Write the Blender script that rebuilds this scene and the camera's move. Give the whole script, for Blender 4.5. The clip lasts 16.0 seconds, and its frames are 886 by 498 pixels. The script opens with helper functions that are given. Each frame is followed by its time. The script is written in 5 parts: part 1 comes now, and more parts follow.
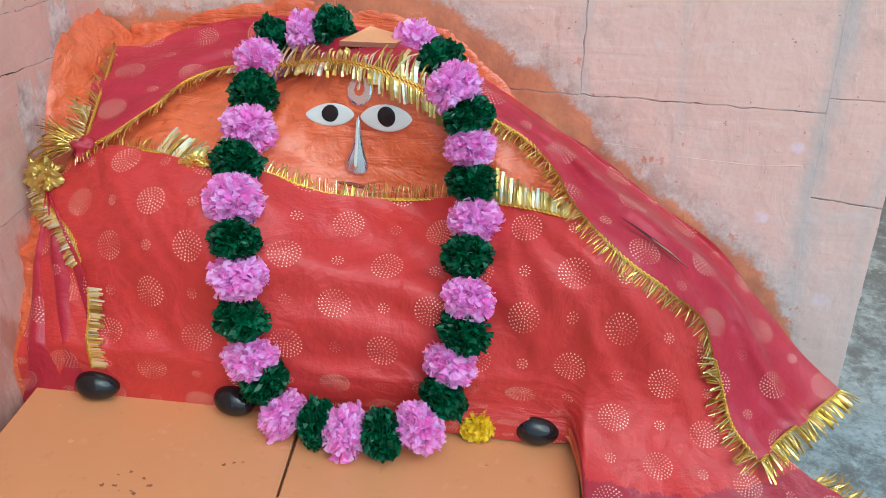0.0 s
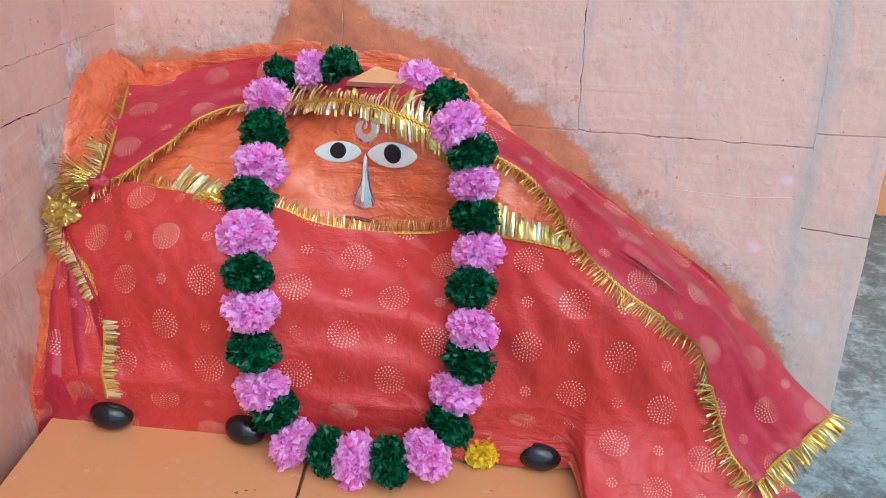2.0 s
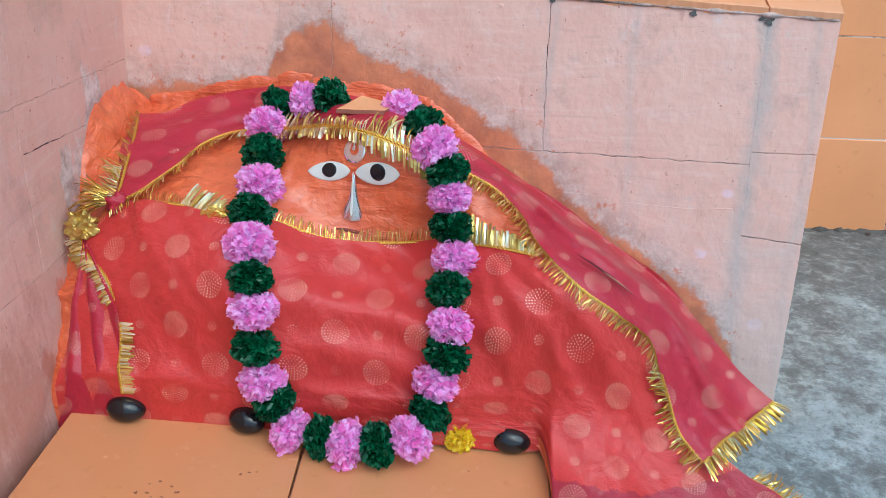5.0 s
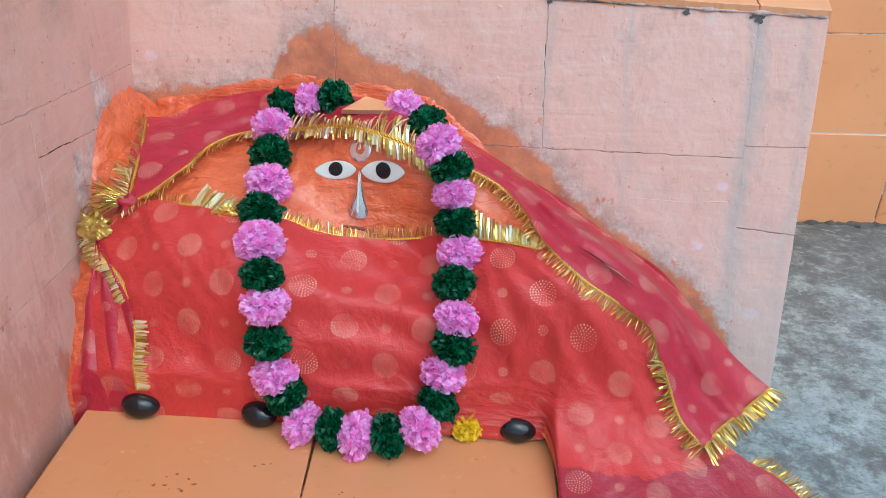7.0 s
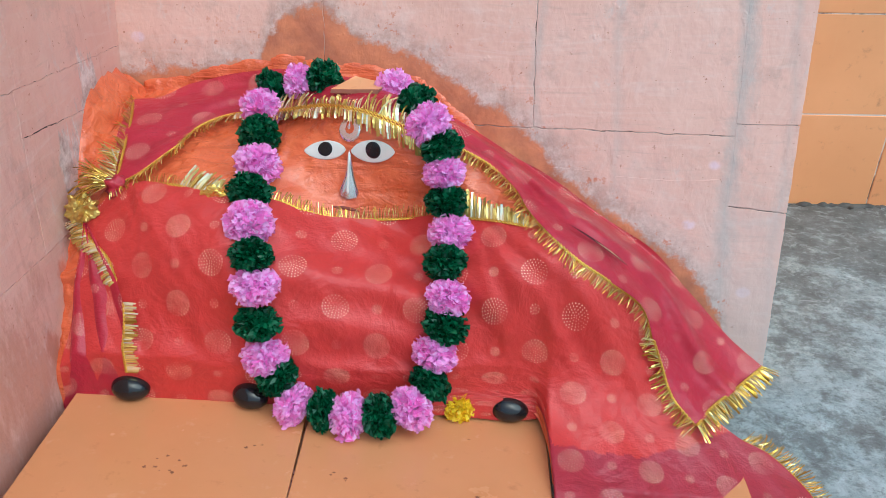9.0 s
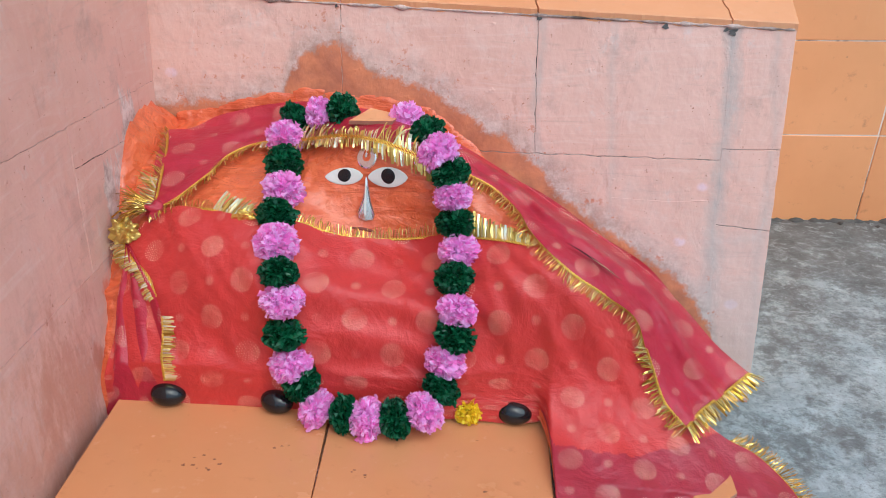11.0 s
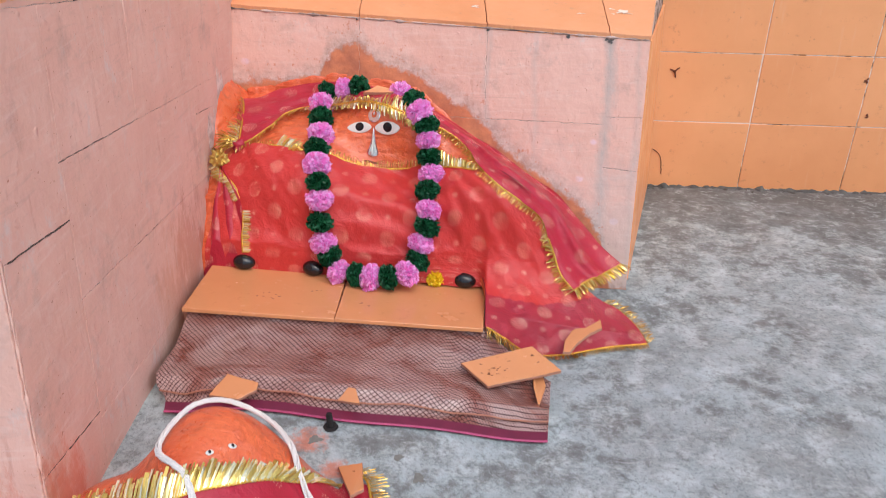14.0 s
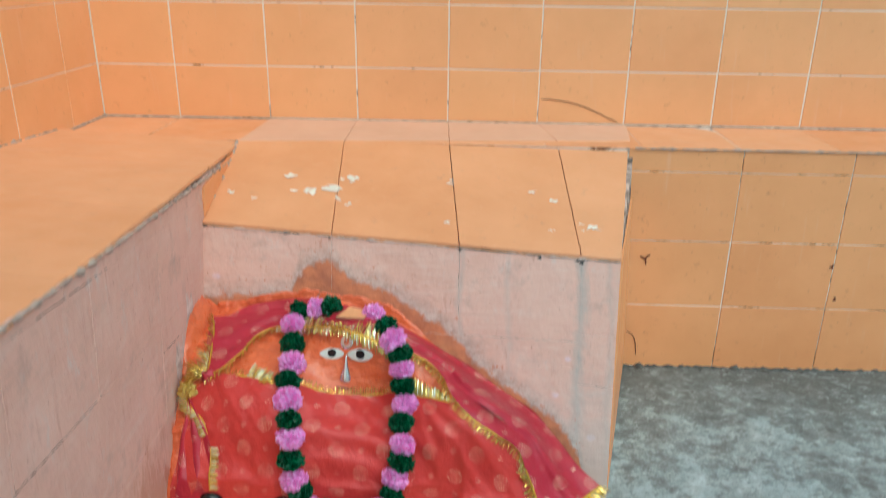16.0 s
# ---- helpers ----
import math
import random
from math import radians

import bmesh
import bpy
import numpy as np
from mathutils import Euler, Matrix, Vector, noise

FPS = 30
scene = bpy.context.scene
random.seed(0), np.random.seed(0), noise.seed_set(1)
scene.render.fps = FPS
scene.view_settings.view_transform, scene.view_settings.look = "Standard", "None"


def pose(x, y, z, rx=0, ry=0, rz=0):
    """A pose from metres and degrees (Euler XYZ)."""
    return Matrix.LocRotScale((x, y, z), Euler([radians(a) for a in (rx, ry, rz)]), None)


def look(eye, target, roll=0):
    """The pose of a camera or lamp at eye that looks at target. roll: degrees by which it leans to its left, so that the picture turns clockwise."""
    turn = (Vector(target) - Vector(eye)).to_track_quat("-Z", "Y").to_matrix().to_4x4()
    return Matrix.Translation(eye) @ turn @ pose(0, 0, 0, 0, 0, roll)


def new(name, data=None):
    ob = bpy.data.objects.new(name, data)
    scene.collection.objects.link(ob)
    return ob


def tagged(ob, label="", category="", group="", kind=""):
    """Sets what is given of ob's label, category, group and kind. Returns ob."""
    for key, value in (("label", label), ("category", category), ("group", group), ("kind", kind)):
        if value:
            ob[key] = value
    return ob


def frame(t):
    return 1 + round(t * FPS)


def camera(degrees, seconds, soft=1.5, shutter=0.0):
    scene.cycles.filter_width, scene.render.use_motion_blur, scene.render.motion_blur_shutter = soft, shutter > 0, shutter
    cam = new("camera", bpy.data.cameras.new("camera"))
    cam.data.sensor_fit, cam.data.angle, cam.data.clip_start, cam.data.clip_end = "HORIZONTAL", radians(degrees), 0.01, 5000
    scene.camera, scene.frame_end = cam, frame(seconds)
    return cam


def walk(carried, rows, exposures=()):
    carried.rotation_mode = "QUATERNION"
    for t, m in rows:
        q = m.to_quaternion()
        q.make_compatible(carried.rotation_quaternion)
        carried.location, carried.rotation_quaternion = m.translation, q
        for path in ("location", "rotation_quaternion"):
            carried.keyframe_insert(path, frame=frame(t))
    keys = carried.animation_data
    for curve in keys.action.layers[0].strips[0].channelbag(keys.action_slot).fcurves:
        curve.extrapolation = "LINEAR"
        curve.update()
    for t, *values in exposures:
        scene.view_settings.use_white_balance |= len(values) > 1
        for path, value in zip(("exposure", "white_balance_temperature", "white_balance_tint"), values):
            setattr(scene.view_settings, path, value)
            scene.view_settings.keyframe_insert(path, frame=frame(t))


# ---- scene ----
cam = camera(60.2, 16.0, soft=0.45, shutter=0.4)
PATH = [
    (0, (0.399, -0.802, 0.728), (0.054, 0.849, -0.347), -1.0),
    (0.5, (0.396, -0.803, 0.731), (0.043, 0.85, -0.339), -1.2),
    (1, (0.39, -0.803, 0.736), (0.043, 0.859, -0.32), -1.0),
    (1.5, (0.392, -0.809, 0.742), (0.055, 0.866, -0.297), -1.0),
    (2, (0.391, -0.824, 0.753), (0.058, 0.861, -0.272), -1.0),
    (2.5, (0.395, -0.839, 0.761), (0.063, 0.857, -0.246), -1.1),
    (3, (0.408, -0.851, 0.767), (0.072, 0.847, -0.235), -1.2),
    (3.5, (0.417, -0.869, 0.771), (0.088, 0.842, -0.212), -1.2),
    (5.8, (0.416, -0.947, 0.796), (0.132, 0.788, -0.159), -1.1),
    (6, (0.411, -0.95, 0.797), (0.13, 0.787, -0.153), -1.2),
    (6.5, (0.411, -0.954, 0.792), (0.13, 0.778, -0.168), -1.3),
    (7, (0.405, -0.957, 0.792), (0.126, 0.775, -0.167), -1.5),
    (7.5, (0.411, -0.956, 0.798), (0.138, 0.778, -0.161), -1.5),
    (8, (0.414, -0.953, 0.783), (0.15, 0.774, -0.189), -1.5),
    (8.5, (0.417, -0.956, 0.777), (0.16, 0.77, -0.199), -1.5),
    (9, (0.41, -0.958, 0.777), (0.145, 0.764, -0.204), -1.7),
    (9.5, (0.407, -0.959, 0.777), (0.143, 0.764, -0.204), -1.8),
    (10, (0.403, -0.964, 0.782), (0.131, 0.763, -0.19), -2.1),
    (10.2, (0.403, -0.967, 0.787), (0.13, 0.763, -0.179), -2.2),
    (12.3, (0.491, -1.241, 0.898), (0.171, 0.503, -0.028), -2.2),
    (12.5, (0.501, -1.276, 0.905), (0.181, 0.471, -0.015), -2.0),
    (13, (0.519, -1.447, 0.934), (0.187, 0.313, 0.045), -2.0),
    (13.5, (0.559, -1.584, 0.943), (0.228, 0.181, 0.063), -1.8),
    (14, (0.574, -1.651, 0.93), (0.275, 0.108, 0.026), -1.2),
    (14.5, (0.563, -1.683, 0.915), (0.281, 0.069, -0.007), -0.8),
    (15, (0.551, -1.627, 0.946), (0.286, 0.139, 0.047), -0.5),
    (15.5, (0.548, -1.536, 1.034), (0.302, 0.267, 0.203), -0.7),
    (15.7, (0.561, -1.515, 1.075), (0.308, 0.318, 0.317), -1.4),
    (15.8, (0.557, -1.504, 1.114), (0.313, 0.338, 0.375), -1.4),
    (16, (0.562, -1.507, 1.211), (0.318, 0.348, 0.503), -1.1),
]
walk(cam, [(t, look(eye, target, roll)) for t, eye, target, roll in PATH],
     exposures=[(0.0, -0.20, 5080, -13), (3.5, -0.22, 5050, -8), (9.0, -0.18, 5200, -9), (12.5, -0.20, 5700, 4), (14.5, -0.12, 6050, 9), (15.3, -0.22, 5950, 10), (16.0, -0.38, 5380, -19)])

# ---- light: an overcast sky and a wide soft sun ----
world = bpy.data.worlds.new("sky")
scene.world = world
world.use_nodes = True
wn = world.node_tree.nodes
sky = wn.new("ShaderNodeTexSky")
sky.sky_type, sky.sun_disc = "NISHITA", False
sky.sun_elevation, sky.sun_rotation = radians(58), radians(150)
sky.dust_density, sky.ozone_density = 3.5, 1.0
wn["Background"].inputs[1].default_value = 0.19
world.node_tree.links.new(sky.outputs[0], wn["Background"].inputs[0])
sun = new("sun", bpy.data.lights.new("sun", "SUN"))
sun.data.energy, sun.data.angle, sun.data.color = 1.2, radians(45), (1.0, 0.95, 0.88)
sun.matrix_world = look((3.2, -2.0, 3.7), (0, 0, 0))


# ---- materials ----
class Nodes:
    """A node material, with short calls for the nodes that recur."""

    def __init__(self, name):
        self.mat = bpy.data.materials.new(name)
        self.mat.use_nodes = True
        self.t = self.mat.node_tree
        self.bsdf = self.t.nodes["Principled BSDF"]
        self.out = self.t.nodes["Material Output"]

    def link(self, a, b):
        self.t.links.new(a, b)

    def put(self, socket, value):
        if isinstance(value, bpy.types.NodeSocket):
            self.link(value, socket)
        else:
            socket.default_value = value

    def set(self, **kw):
        for k, v in kw.items():
            self.put(self.bsdf.inputs[k.replace("_", " ")], v)

    def coord(self, which="Object"):
        return self.t.nodes.new("ShaderNodeTexCoord").outputs[which]

    def place(self):
        return self.t.nodes.new("ShaderNodeNewGeometry").outputs["Position"]

    def island(self):
        return self.t.nodes.new("ShaderNodeNewGeometry").outputs["Random Per Island"]

    def chance(self):
        return self.t.nodes.new("ShaderNodeObjectInfo").outputs["Random"]

    def scaled(self, v, s):
        n = self.t.nodes.new("ShaderNodeMapping")
        n.inputs["Scale"].default_value = s
        self.link(v, n.inputs["Vector"])
        return n.outputs[0]

    def noise(self, v, scale, detail=4.0, rough=0.6, warp=0.0):
        n = self.t.nodes.new("ShaderNodeTexNoise")
        self.link(v, n.inputs["Vector"])
        for k, x in (("Scale", scale), ("Detail", detail), ("Roughness", rough), ("Distortion", warp)):
            n.inputs[k].default_value = x
        return n.outputs["Fac"]

    def cells(self, v, scale, feature="F1"):
        n = self.t.nodes.new("ShaderNodeTexVoronoi")
        n.feature = feature
        self.link(v, n.inputs["Vector"])
        n.inputs["Scale"].default_value = scale
        return n.outputs["Distance"]

    def ramp(self, f, *stops):
        n = self.t.nodes.new("ShaderNodeValToRGB")
        e = n.color_ramp.elements
        while len(e) < len(stops):
            e.new(0.5)
        for s, (p, c) in zip(e, stops):
            s.position = p
            s.color = (c, c, c, 1) if isinstance(c, (int, float)) else (*c, 1)
        self.link(f, n.inputs[0])
        return n.outputs[0]

    def mix(self, f, a, b, blend="MIX"):
        n = self.t.nodes.new("ShaderNodeMix")
        n.data_type, n.blend_type = "RGBA", blend
        self.put(n.inputs[0], f)
        for s, x in ((n.inputs[6], a), (n.inputs[7], b)):
            self.put(s, x if isinstance(x, bpy.types.NodeSocket) else (*x, 1))
        return n.outputs[2]

    def math(self, op, a, b=0.0, c=0.0):
        n = self.t.nodes.new("ShaderNodeMath")
        n.operation = op
        for s, x in zip(n.inputs, (a, b, c)):
            self.put(s, x)
        return n.outputs[0]

    def axes(self, v):
        n = self.t.nodes.new("ShaderNodeSeparateXYZ")
        self.link(v, n.inputs[0])
        return n.outputs

    def bump(self, h, strength=0.3, distance=0.002):
        n = self.t.nodes.new("ShaderNodeBump")
        n.inputs["Strength"].default_value, n.inputs["Distance"].default_value = strength, distance
        self.link(h, n.inputs["Height"])
        self.link(n.outputs[0], self.bsdf.inputs["Normal"])


def glazed_tile(name, low, high, grime, gloss=0.32, flecks=0.85):
    m = Nodes(name)
    p = m.place()
    shade = m.mix(m.chance(), low, high)
    cloud = m.ramp(m.noise(p, 5, 5), (0.35, 0.0), (0.7, 0.35))
    shade = m.mix(cloud, shade, tuple(min(1, c * 1.15 + 0.03) for c in high))
    dirt = m.ramp(m.noise(p, 38, 8, 0.7), (0.60, 0.0), (0.74, 0.45))
    shade = m.mix(dirt, shade, grime)
    fleck = m.math("MULTIPLY", m.ramp(m.cells(p, 55), (0.10, 1.0), (0.16, 0.0)), m.ramp(m.noise(p, 17, 3), (0.60, 0.0), (0.64, flecks)))
    shade = m.mix(fleck, shade, tuple(0.35 * c for c in grime))
    streak = m.ramp(m.noise(m.scaled(p, (30, 30, 3)), 1.6, 5), (0.62, 0.0), (0.8, 0.3))
    shade = m.mix(streak, shade, (0.85, 0.55, 0.38))
    m.set(Base_Color=shade, Roughness=m.ramp(m.noise(p, 14, 5), (0.3, gloss), (0.75, gloss + 0.25)))
    m.bump(m.noise(p, 60, 4), 0.12, 0.001)
    return m.mat


def limewash(name, overspill=False, scraped=(), smears=()):
    """Pink limewash over old tiles. overspill: vermilion paint brushed past the idol's outline; scraped: (y, z, radius) where the wash is worn to grey."""
    m = Nodes(name)
    p = m.place()
    base = m.mix(m.ramp(m.noise(p, 6, 6, 0.65), (0.3, 0.0), (0.7, 1.0)), (0.70, 0.40, 0.315), (0.79, 0.49, 0.40))
    brush = m.noise(m.scaled(p, (22, 22, 9)), 1.0, 7, 0.7, 1.2)
    base = m.mix(m.ramp(brush, (0.5, 0.0), (0.75, 0.5)), base, (0.77, 0.55, 0.48))
    chalk = m.ramp(m.noise(m.scaled(p, (14, 14, 8)), 1.3, 7, 0.75), (0.58, 0.0), (0.68, 0.6))
    base = m.mix(chalk, base, (0.68, 0.58, 0.55))
    damp = m.ramp(m.noise(p, 9, 8, 0.7), (0.56, 0.0), (0.72, 0.55))
    base = m.mix(damp, base, (0.42, 0.27, 0.22))
    drip = m.ramp(m.noise(m.scaled(p, (34, 34, 3.2)), 1.2, 6, 0.7), (0.60, 0.0), (0.74, 0.5))
    base = m.mix(drip, base, (0.50, 0.20, 0.14))
    speck = m.ramp(m.noise(p, 130, 3, 0.6), (0.68, 0.0), (0.73, 0.8))
    base = m.mix(speck, base, (0.42, 0.15, 0.09))
    sweep = m.noise(m.scaled(p, (4, 4, 26)), 1.4, 6, 0.65, 2.2)
    base = m.mix(m.ramp(sweep, (0.54, 0.0), (0.72, 0.45)), base, (0.80, 0.60, 0.53))
    base = m.mix(m.ramp(sweep, (0.30, 0.35), (0.42, 0.0)), base, (0.52, 0.33, 0.27))
    dab = m.math("MULTIPLY", m.ramp(m.cells(m.scaled(p, (1, 1, 1.3)), 9), (0.10, 1.0), (0.13, 0.0)), m.ramp(m.noise(p, 3.1, 2), (0.5, 0.0), (0.54, 0.7)))
    base = m.mix(m.math("MULTIPLY", dab, m.ramp(m.noise(p, 60, 4), (0.35, 0.0), (0.5, 1.0))), base, (0.78, 0.58, 0.66))
    ax = m.axes(p)
    for y, z, r in scraped:
        dy, dz = m.math("DIVIDE", m.math("SUBTRACT", ax[1], y), r), m.math("DIVIDE", m.math("SUBTRACT", ax[2], z), r * 1.9)
        d = m.math("ADD", m.math("MULTIPLY", dy, dy), m.math("MULTIPLY", dz, dz))
        f = m.math("SUBTRACT", m.math("ADD", 1.0, m.math("MULTIPLY", m.math("SUBTRACT", m.noise(m.scaled(p, (46, 46, 10)), 1.0, 7, 0.75), 0.5), 4.5)), d)
        base = m.mix(m.ramp(f, (0.35, 0.0), (0.7, 0.7)), base, m.mix(m.ramp(m.noise(p, 42, 8, 0.72), (0.38, 0.0), (0.60, 1.0)), (0.36, 0.29, 0.26), (0.84, 0.79, 0.75)))
    for y, z, r, tone in smears:
        dy, dz = m.math("DIVIDE", m.math("SUBTRACT", ax[1], y), r), m.math("DIVIDE", m.math("SUBTRACT", ax[2], z), r * 1.3)
        d = m.math("ADD", m.math("MULTIPLY", dy, dy), m.math("MULTIPLY", dz, dz))
        f = m.math("SUBTRACT", m.math("ADD", 1.0, m.math("MULTIPLY", m.math("SUBTRACT", m.noise(m.scaled(p, (24, 24, 9)), 1.0, 8, 0.75), 0.5), 4.0)), d)
        base = m.mix(m.ramp(f, (0.2, 0.0), (0.9, 0.55)), base, tone)
    if overspill:
        line = m.ramp(m.math("DIVIDE", m.math("ADD", ax[0], 0.3), 1.1), *[((x + 0.3) / 1.1, z / 0.6) for x, z in (
            (-0.26, 0.455), (-0.02, 0.468), (0.0, 0.52), (0.05, 0.548), (0.09, 0.542), (0.125, 0.505), (0.21, 0.485), (0.30, 0.432), (0.36, 0.395), (0.43, 0.325), (0.51, 0.262), (0.62, 0.195), (0.67, 0.12), (0.70, 0.0))])
        # cement smeared along the upright seams
        for at, wide, strong in ((0.668, 17.0, 0.85), (0.388, 30.0, 0.45), (0.50, 36.0, 0.3), (0.735, 30.0, 0.35)):
            seam = m.math("ABSOLUTE", m.math("ADD", m.math("SUBTRACT", ax[0], at), m.math("MULTIPLY", m.math("SUBTRACT", m.noise(p, 5, 3), 0.5), 0.05)))
            smear = m.math("ADD", m.math("MULTIPLY", seam, wide), m.math("MULTIPLY", m.noise(m.scaled(p, (26, 26, 9)), 1.0, 7, 0.72), 0.9))
            base = m.mix(m.ramp(smear, (0.40, strong), (0.80, 0.0)), base, m.mix(m.noise(p, 45, 6, 0.7), (0.36, 0.31, 0.28), (0.56, 0.50, 0.46)))
        foot = m.math("ADD", m.math("MULTIPLY", ax[2], 1.4), m.math("MULTIPLY", m.noise(p, 13, 7, 0.72), 0.9))
        base = m.mix(m.ramp(foot, (0.66, 0.55), (0.98, 0.0)), base, (0.58, 0.47, 0.42))
        gap = m.math("SUBTRACT", m.math("MULTIPLY", line, 0.6), ax[2])
        gap = m.math("ADD", gap, m.math("MULTIPLY", m.math("SUBTRACT", m.noise(p, 30, 9, 0.76), 0.5), 0.085))
        halo = m.ramp(m.math("ADD", m.math("MULTIPLY", gap, 8.0), 0.5), (0.10, 0.0), (0.50, 0.75))
        base = m.mix(halo, base, m.mix(m.ramp(m.noise(p, 34, 9, 0.74), (0.40, 0.0), (0.60, 1.0)), (0.33, 0.22, 0.18), (0.68, 0.56, 0.51)))
        spat = m.math("MULTIPLY", m.ramp(m.noise(p, 55, 6, 0.7), (0.60, 0.0), (0.66, 0.8)), m.ramp(m.math("ADD", m.math("MULTIPLY", gap, 5.0), 0.5), (0.0, 0.0), (0.35, 1.0)))
        base = m.mix(spat, base, (0.56, 0.16, 0.07))
        wet = m.ramp(m.math("ADD", m.math("MULTIPLY", gap, 16.0), 0.5), (0.38, 0.0), (0.60, 0.95))
        base = m.mix(wet, base, m.mix(m.ramp(m.noise(p, 30, 6), (0.35, 0.0), (0.65, 1.0)), (0.42, 0.125, 0.058), (0.66, 0.22, 0.095)))
    m.set(Base_Color=base, Roughness=0.72)
    h = m.math("ADD", m.math("MULTIPLY", m.noise(p, 60, 4, 0.6), 0.35), m.math("MULTIPLY", brush, 0.6))
    grit = m.ramp(m.noise(p, 30, 3, 0.5), (0.69, 0.0), (0.78, 0.6))
    h = m.math("ADD", m.math("ADD", h, grit), m.math("MULTIPLY", m.noise(p, 11, 4), 2.4))
    m.bump(h, 0.42, 0.0055)
    return m.mat


def mortar():
    m = Nodes("grey_mortar")
    p = m.place()
    m.set(Base_Color=m.ramp(m.noise(p, 13, 6, 0.7), (0.38, (0.10, 0.075, 0.06)), (0.46, (0.36, 0.27, 0.23)), (0.56, (0.66, 0.50, 0.44))), Roughness=0.9)
    m.bump(m.noise(p, 160, 5), 0.6, 0.003)
    return m.mat


def grout(name, dark, clear):
    m = Nodes(name)
    p = m.place()
    f = m.ramp(m.noise(p, 11, 6, 0.7), (dark, 0.0), (clear, 1.0))
    m.set(Base_Color=m.mix(f, (0.18, 0.09, 0.05), (0.84, 0.70, 0.60)), Roughness=0.9)
    m.bump(m.noise(p, 160, 5), 0.6, 0.003)
    return m.mat


def concrete():
    m = Nodes("grey_concrete")
    p = m.place()
    ax = m.axes(p)
    base = m.mix(m.ramp(m.noise(p, 4.2, 12, 0.72), (0.38, 0.0), (0.60, 1.0)), (0.30, 0.325, 0.32), (0.46, 0.54, 0.555))
    pale = m.ramp(m.noise(p, 13, 12, 0.76), (0.50, 0.0), (0.62, 0.7))
    base = m.mix(pale, base, (0.64, 0.71, 0.71))
    broad = m.noise(p, 1.7, 5, 0.6)
    base = m.mix(m.ramp(broad, (0.38, 0.16), (0.50, 0.0)), base, (0.25, 0.26, 0.25))
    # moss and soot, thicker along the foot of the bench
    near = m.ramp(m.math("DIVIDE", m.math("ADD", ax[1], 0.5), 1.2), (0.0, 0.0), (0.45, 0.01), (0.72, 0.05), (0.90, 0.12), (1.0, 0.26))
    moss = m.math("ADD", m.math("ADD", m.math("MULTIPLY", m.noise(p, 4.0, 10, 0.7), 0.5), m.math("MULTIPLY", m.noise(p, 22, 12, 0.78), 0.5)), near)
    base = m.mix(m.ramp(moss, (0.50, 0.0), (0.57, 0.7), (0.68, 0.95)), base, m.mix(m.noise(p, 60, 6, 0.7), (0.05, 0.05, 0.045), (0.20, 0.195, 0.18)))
    grain = m.noise(p, 120, 8, 0.75)
    base = m.mix(m.ramp(grain, (0.52, 0.0), (0.64, 0.6)), base, (0.12, 0.13, 0.12))
    base = m.mix(m.ramp(grain, (0.30, 0.5), (0.42, 0.0)), base, (0.63, 0.65, 0.63))
    trowel = m.noise(m.scaled(p, (30, 40, 20)), 1.0, 10, 0.76, 0.7)
    base = m.mix(m.ramp(trowel, (0.52, 0.0), (0.64, 0.50)), base, (0.62, 0.675, 0.67))
    base = m.mix(m.ramp(trowel, (0.34, 0.34), (0.45, 0.0)), base, (0.18, 0.19, 0.185))
    shaken = m.t.nodes.new("ShaderNodeVectorMath")
    shaken.operation = "MULTIPLY_ADD"
    m.link(m.t.nodes.new("ShaderNodeTexNoise").outputs["Color"], shaken.inputs[0])
    shaken.inputs[1].default_value = (0.08, 0.08, 0.0)
    m.link(p, shaken.inputs[2])
    wobble = shaken.inputs[0].links[0].from_node
    m.link(p, wobble.inputs["Vector"])
    wobble.inputs["Scale"].default_value, wobble.inputs["Detail"].default_value = 18, 5
    web = m.cells(shaken.outputs[0], 11, "DISTANCE_TO_EDGE")
    crack = m.math("MULTIPLY", m.ramp(web, (0.0, 1.0), (0.016, 0.0)), m.ramp(m.noise(p, 5, 4), (0.50, 0.0), (0.6, 0.4)))
    base = m.mix(crack, base, (0.10, 0.095, 0.09))
    # vermilion rubbed and spattered round the small idol
    for x, y, r in ((0.178, -0.704, 0.038), (0.236, -0.753, 0.026)):
        dx, dy = m.math("DIVIDE", m.math("SUBTRACT", ax[0], x), r), m.math("DIVIDE", m.math("SUBTRACT", ax[1], y), r)
        d = m.math("ADD", m.math("MULTIPLY", dx, dx), m.math("MULTIPLY", dy, dy))
        f = m.math("SUBTRACT", m.math("ADD", 1.0, m.math("MULTIPLY", m.math("SUBTRACT", m.noise(p, 70, 7, 0.75), 0.5), 4.0)), d)
        base = m.mix(m.ramp(f, (0.1, 0.0), (1.0, 0.75)), base, (0.66, 0.22, 0.13))
    m.set(Base_Color=base, Roughness=m.ramp(m.noise(p, 11, 4), (0.3, 0.5), (0.7, 0.85)))
    m.bump(m.math("ADD", m.math("ADD", m.noise(p, 120, 8, 0.75), m.math("MULTIPLY", trowel, 1.2)), m.math("MULTIPLY", m.noise(p, 14, 5), 1.5)), 0.7, 0.005)
    return m.mat


